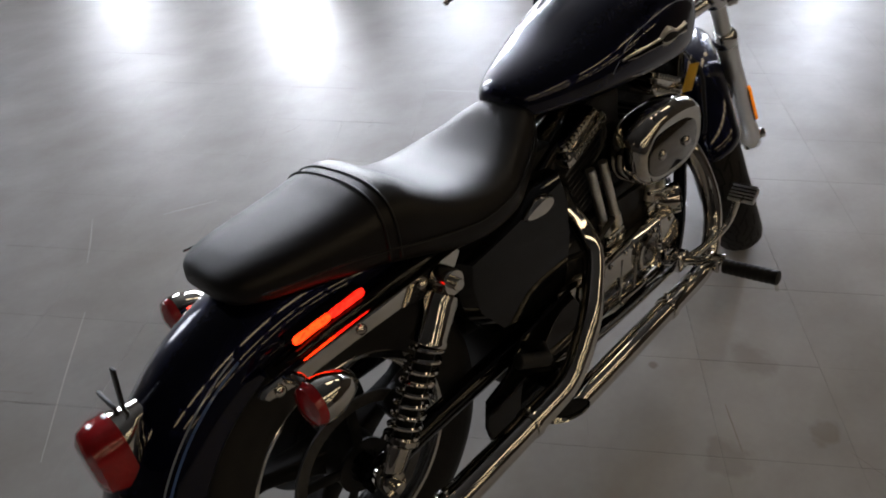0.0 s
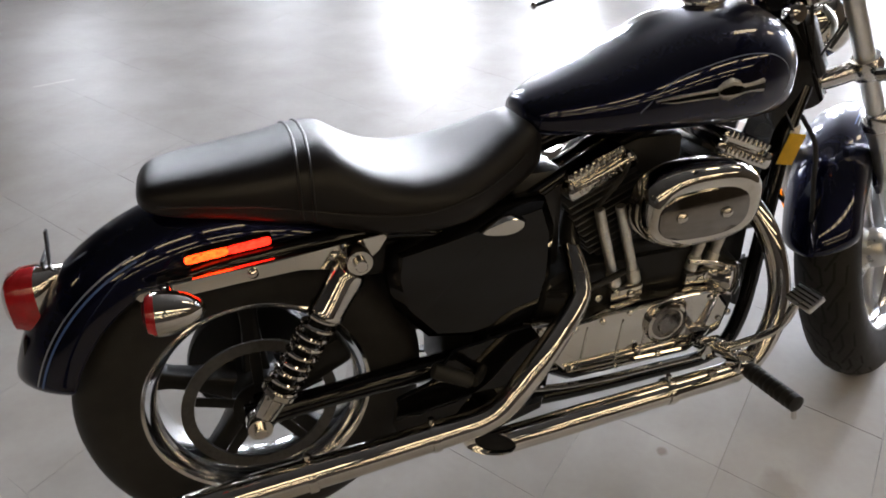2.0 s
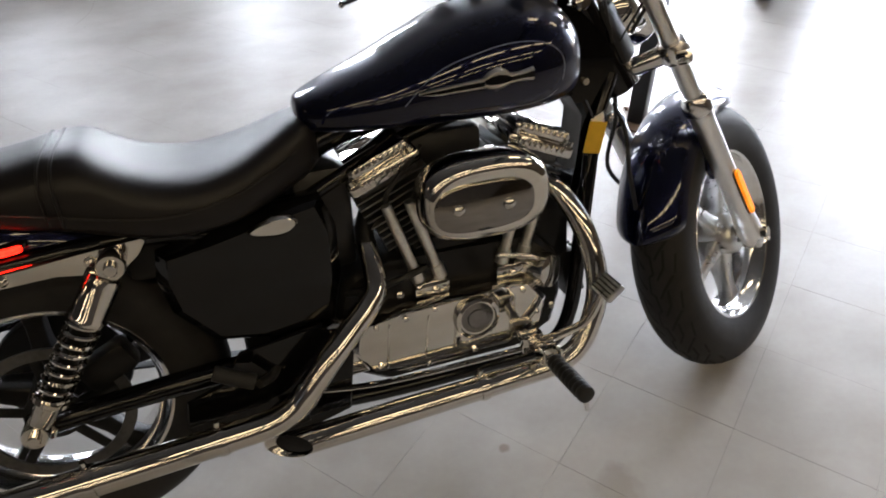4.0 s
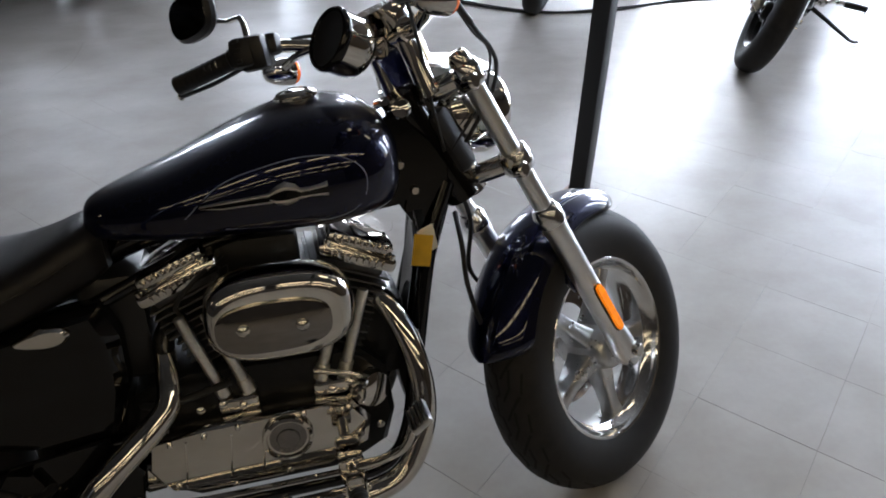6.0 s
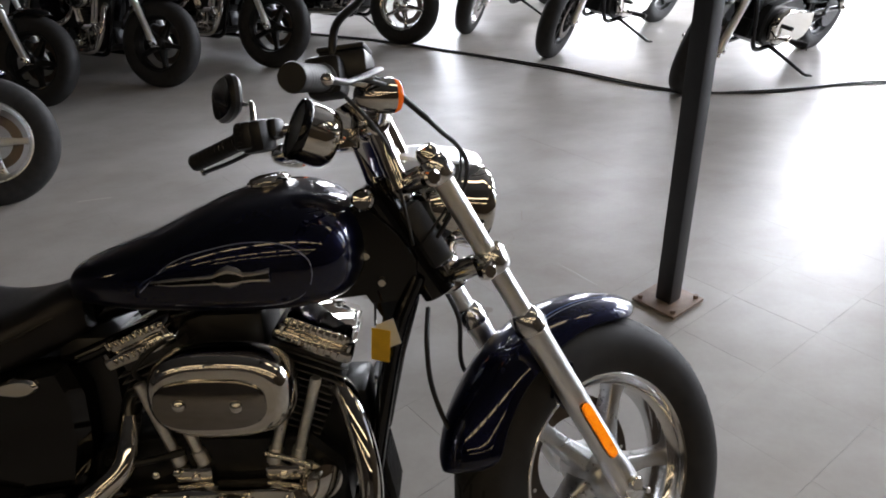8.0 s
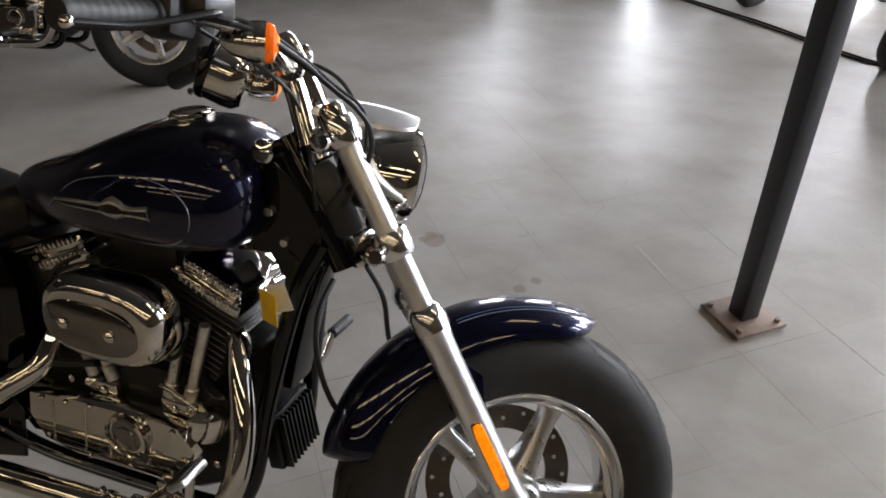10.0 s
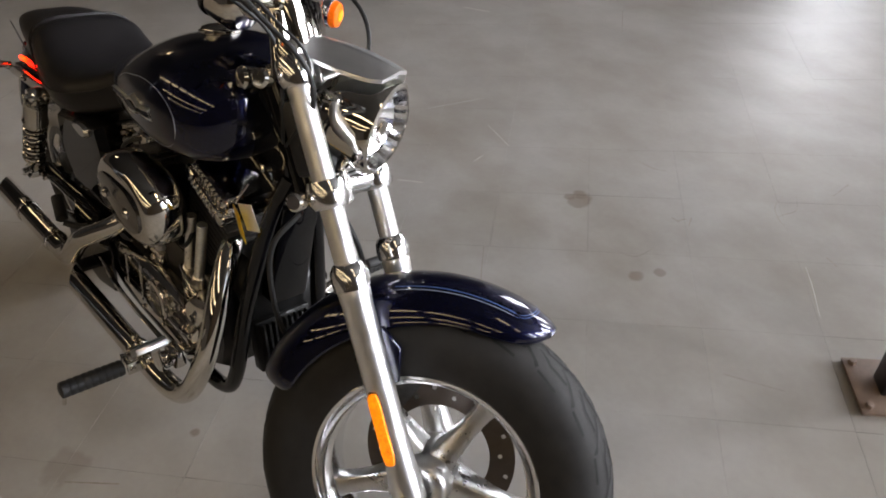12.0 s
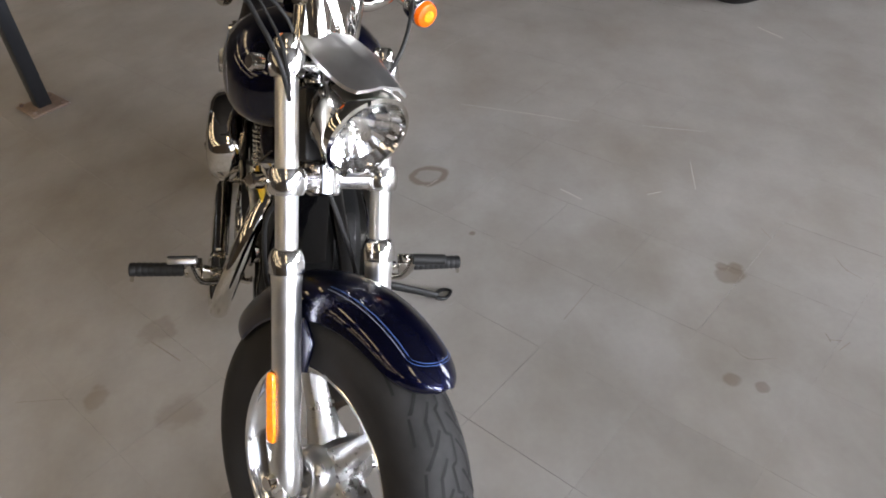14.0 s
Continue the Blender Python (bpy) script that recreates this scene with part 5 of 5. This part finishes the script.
        part("tag", Geo().box((1.096, -0.095, 0.664), (0.035, 0.0016, 0.070), 0.0006, (10, 8, -12)), TAG, bike, "yellow card tag")
        part("tag", Geo().box((1.110, -0.083, 0.680), (0.034, 0.0014, 0.055), 0.0006, (6, -14, 14)), PAPER, bike, "white card tag")
    return bike


main = Matrix.Translation((-0.0127, -0.0152, 0.0158)) @ pose(0, 0, 0, 0, 0, 0.96) @ pose(0, 0, 0, -11.17, 0, 0) @ pose(0, 0, 0, 0, 0.89, 0)
motorcycle(main, "navy blue cruiser motorcycle with chrome pipes leaning on its stand", NAVY, 34)

# the other motorcycles of the showroom, parked behind
def parked(x, y, heading, lean=-9.0):
    """The pose of a machine whose front tyre stands at x, y, headed that many degrees to the left of +x."""
    return Matrix.Translation((x, y, 0.002)) @ pose(0, 0, 0, 0, 0, heading) @ pose(0, 0, 0, lean, 0, 0) @ Matrix.Translation((-1.52, 0, 0))


black_bike = motorcycle(parked(2.72, 3.62, -140), "black cruiser motorcycle leaning on its stand", BLACK_PAINT, 18, False, DARK_METAL, "parked motorcycles")
for x, y, h in ((1.97, 4.72, -134), (-0.30, 4.85, -34), (-1.07, 4.42, -30), (-1.85, 4.05, -24), (3.47, 2.28, -138), (4.35, 3.2, -138), (-2.75, 4.75, -26), (-1.75, 5.75, -32), (-0.85, 6.45, -36)):
    copy_thing(black_bike, parked(x, y, h))
silver_bike = motorcycle(parked(0.72, 5.45, -37), "black cruiser motorcycle with bright metal wheels", BLACK_PAINT, 18, False, POLISHED, "parked motorcycles")
copy_thing(silver_bike, parked(1.32, 5.75, -125))
motorcycle(parked(-1.14, 2.30, 8), "dark cruiser motorcycle with a silver front wheel", NAVY, 20, False, STEEL, "parked motorcycles")

# posts
def post(x, y, turn, lean):
    p = thing("steel_post", pose(x, y, 0.004, 0, 0, turn), "black painted square steel post on a base plate", "post", "steel posts")
    part("column", Geo().box((0, 0, (H - 0.01) / 2 + 0.004), (0.064, 0.064, H - 0.02), 0.006), POST, p, "", lean)
    part("base_plate", Geo().box((0, 0, 0.004), (0.175, 0.175, 0.010), 0.002), RUST, p, "scuffed brown base plate")
    for a in (-1, 1):
        for b in (-1, 1):
            part("bolt", Geo().rod((a * 0.068, b * 0.068, 0.006), (a * 0.068, b * 0.068, 0.022), 0.009, 6), RUST, p)
    return p


post(1.952, 1.145, 40, pose(0, 0, -0.002, 0.84, 1.0, 0))
post(-0.955, -1.155, 40, pose(0, 0, 0))

# cable along the floor
for off in (0.0, 0.045):
    g = Geo().tube([(-1.2, 6.6 + off, 0.006), (0.4, 5.6 + off, 0.006), (1.12, 5.02 + off, 0.006), (1.97, 4.25 + off * 1.5, 0.006), (2.62, 3.60 + off, 0.006), (3.2, 3.52 - off, 0.006), (3.9, 3.55 + off, 0.006), (5.2, 3.4, 0.006), (6.5, 3.7 + off, 0.006)], 0.006, 8, 8)
    tagged(new("floor_cable", mesh_of("floor_cable", g, CABLE)), "dark rubber cable lying across the floor", "cable")

# scuffs on the floor
def scratch(pts, wide, label, material=STAIN):
    """A thin scuff along a line on the floor."""
    g = Geo()
    line = curve_through([(x, y, 0.0005) for x, y in pts], 5)
    rows = []
    for i, q in enumerate(line):
        t = line[min(i + 1, len(line) - 1)] - line[max(i - 1, 0)]
        s = V(-t[1], t[0], 0) / np.linalg.norm(t) * wide * 0.36 * (0.3 + 0.7 * math.sin(math.pi * (i + 0.5) / len(line)))
        rows.append([q - s, q + s])
    tagged(new("floor_scuff", mesh_of("floor_scuff", g.sheet(rows), material)), label, "floor scuff", kind="structure")


for pts, wide in (([(1.403, 1.761), (1.443, 1.68), (1.421, 1.613), (1.458, 1.582)], 0.003), ([(1.227, 1.425), (1.245, 1.383)], 0.004), ([(2.382, 1.446), (2.529, 1.379)], 0.003), ([(1.375, 1.725), (1.388, 1.65), (1.441, 1.586)], 0.003), ([(0.843, 0.864), (0.962, 0.733)], 0.003), ([(0.512, 0.598), (0.598, 0.69)], 0.002), ([(0.722, 1.457), (0.782, 1.46)], 0.004), ([(0.9, 1.593), (0.964, 1.587), (1.012, 1.606)], 0.004), ([(1.161, 1.128), (1.216, 1.145), (1.233, 1.218)], 0.004), ([(2.4, 1.441), (2.475, 1.4)], 0.004), ([(2.818, 1.929), (2.837, 1.902)], 0.006), ([(2.585, 1.199), (2.64, 1.161)], 0.003), ([(-0.653, 2.425), (-0.486, 2.414)], 0.004), ([(-0.042, 2.745), (0.137, 2.501)], 0.004), ([(1.496, 1.933), (1.49, 1.833)], 0.004), ([(-0.487, 1.139), (-0.326, 0.936)], 0.003), ([(2.4, 1.504), (2.647, 1.295)], 0.003), ([(-0.304, 3.144), (-0.232, 3.375), (-0.22, 3.77)], 0.006), ([(1.181, 1.385), (1.214, 1.379)], 0.004), ([(1.205, 1.379), (1.216, 1.409)], 0.004)):
    scratch(pts, wide, "thin dark scuff on the floor tiles")

for pts, wide in (([(-0.393, 0.71), (-0.238, 0.941), (-0.101, 1.136)], 0.005), ([(0.001, 1.352), (0.06, 1.46), (0.116, 1.571)], 0.004), ([(0.453, 1.193), (0.45, 1.244)], 0.007), ([(-0.737, 2.258), (-0.577, 2.294)], 0.010), ([(0.192, 0.467), (0.159, 0.513)], 0.004),
                  ([(1.598, 1.439), (1.66, 1.36), (1.724, 1.268)], 0.003), ([(0.34, 0.92), (0.42, 0.97)], 0.008), ([(0.30, 1.42), (0.47, 1.36)], 0.004)):
    scratch(pts, wide, "pale scratch on the floor tiles", SCRATCH)
for pts, wide in (([(0.76, -0.435), (0.861, -0.34)], 0.006), ([(0.909, -0.765), (0.932, -0.616)], 0.003), ([(1.651, 0.916), (1.783, 0.97)], 0.003), ([(1.62, 1.52), (1.66, 1.50)], 0.005)):
    scratch(pts, wide, "thin dark scuff on the floor tiles")

# ---- floor ----
TILE, TURN, ORIGIN = 0.305, radians(38.7), (1.286, 0.828)
structure("floor", Geo().box(((X0 + X1) / 2, (Y0 + Y1) / 2, -0.053), (X1 - X0 + 0.6, Y1 - Y0 + 0.6, 0.1), 0), JOINT, "worn square floor tiles with a dull polish", "floor")
floor_ob = bpy.data.objects["floor"]


def tile_mesh(h, gap):
    g, e = TILE / 2 - gap, 0.0002
    rings = [[V(sx * a, sy * a, z) for sx, sy in ((-1, -1), (1, -1), (1, 1), (-1, 1))] for a, z in ((g, -0.0035), (g, h - e), (g - e, h))]
    return Geo().loft(rings)


tile_meshes = [mesh_of("tile", tile_mesh(h, gap), FLOOR, 20) for gap in (0.00008, 0.0002, 0.0004, 0.0007) for h in (0.0, -0.0003)]
cs, sn = math.cos(TURN), math.sin(TURN)
rest = Geo()
count = 0
rnd = random.Random(5)
for i in range(-100, 60):
    for j in range(-70, 90):
        u, v = (i + 0.5) * TILE, (j + 0.5) * TILE
        x, y = ORIGIN[0] + u * cs - v * sn, ORIGIN[1] + u * sn + v * cs
        if not (X0 - 0.2 < x < X1 + 0.2 and Y0 - 0.2 < y < Y1 + 0.2):
            continue
        if (x - 1.15) ** 2 + (y - 0.35) ** 2 < 2.85 ** 2 and count < 300:
            worn = 2 if y > 1.55 else 6 if x > 1.5 else 8
            t = new("tile", tile_meshes[rnd.randrange(worn) if rnd.random() < 0.8 else rnd.randrange(2)])
            t.parent = floor_ob
            t.matrix_basis = pose(x, y, 0, 0, 0, math.degrees(TURN) + 90 * rnd.randrange(4))
            count += 1
        else:
            a = TILE / 2 - 0.00008
            h = -0.0004 * rnd.random()
            rest.add([(x + (p * cs - q * sn) * a, y + (p * sn + q * cs) * a, h) for p, q in ((-1, -1), (1, -1), (1, 1), (-1, 1))], [(0, 1, 2, 3)])
far = part("tile_field", rest, FLOOR, floor_ob, "the rest of the floor tiles")
tagged(far, kind="stuff")
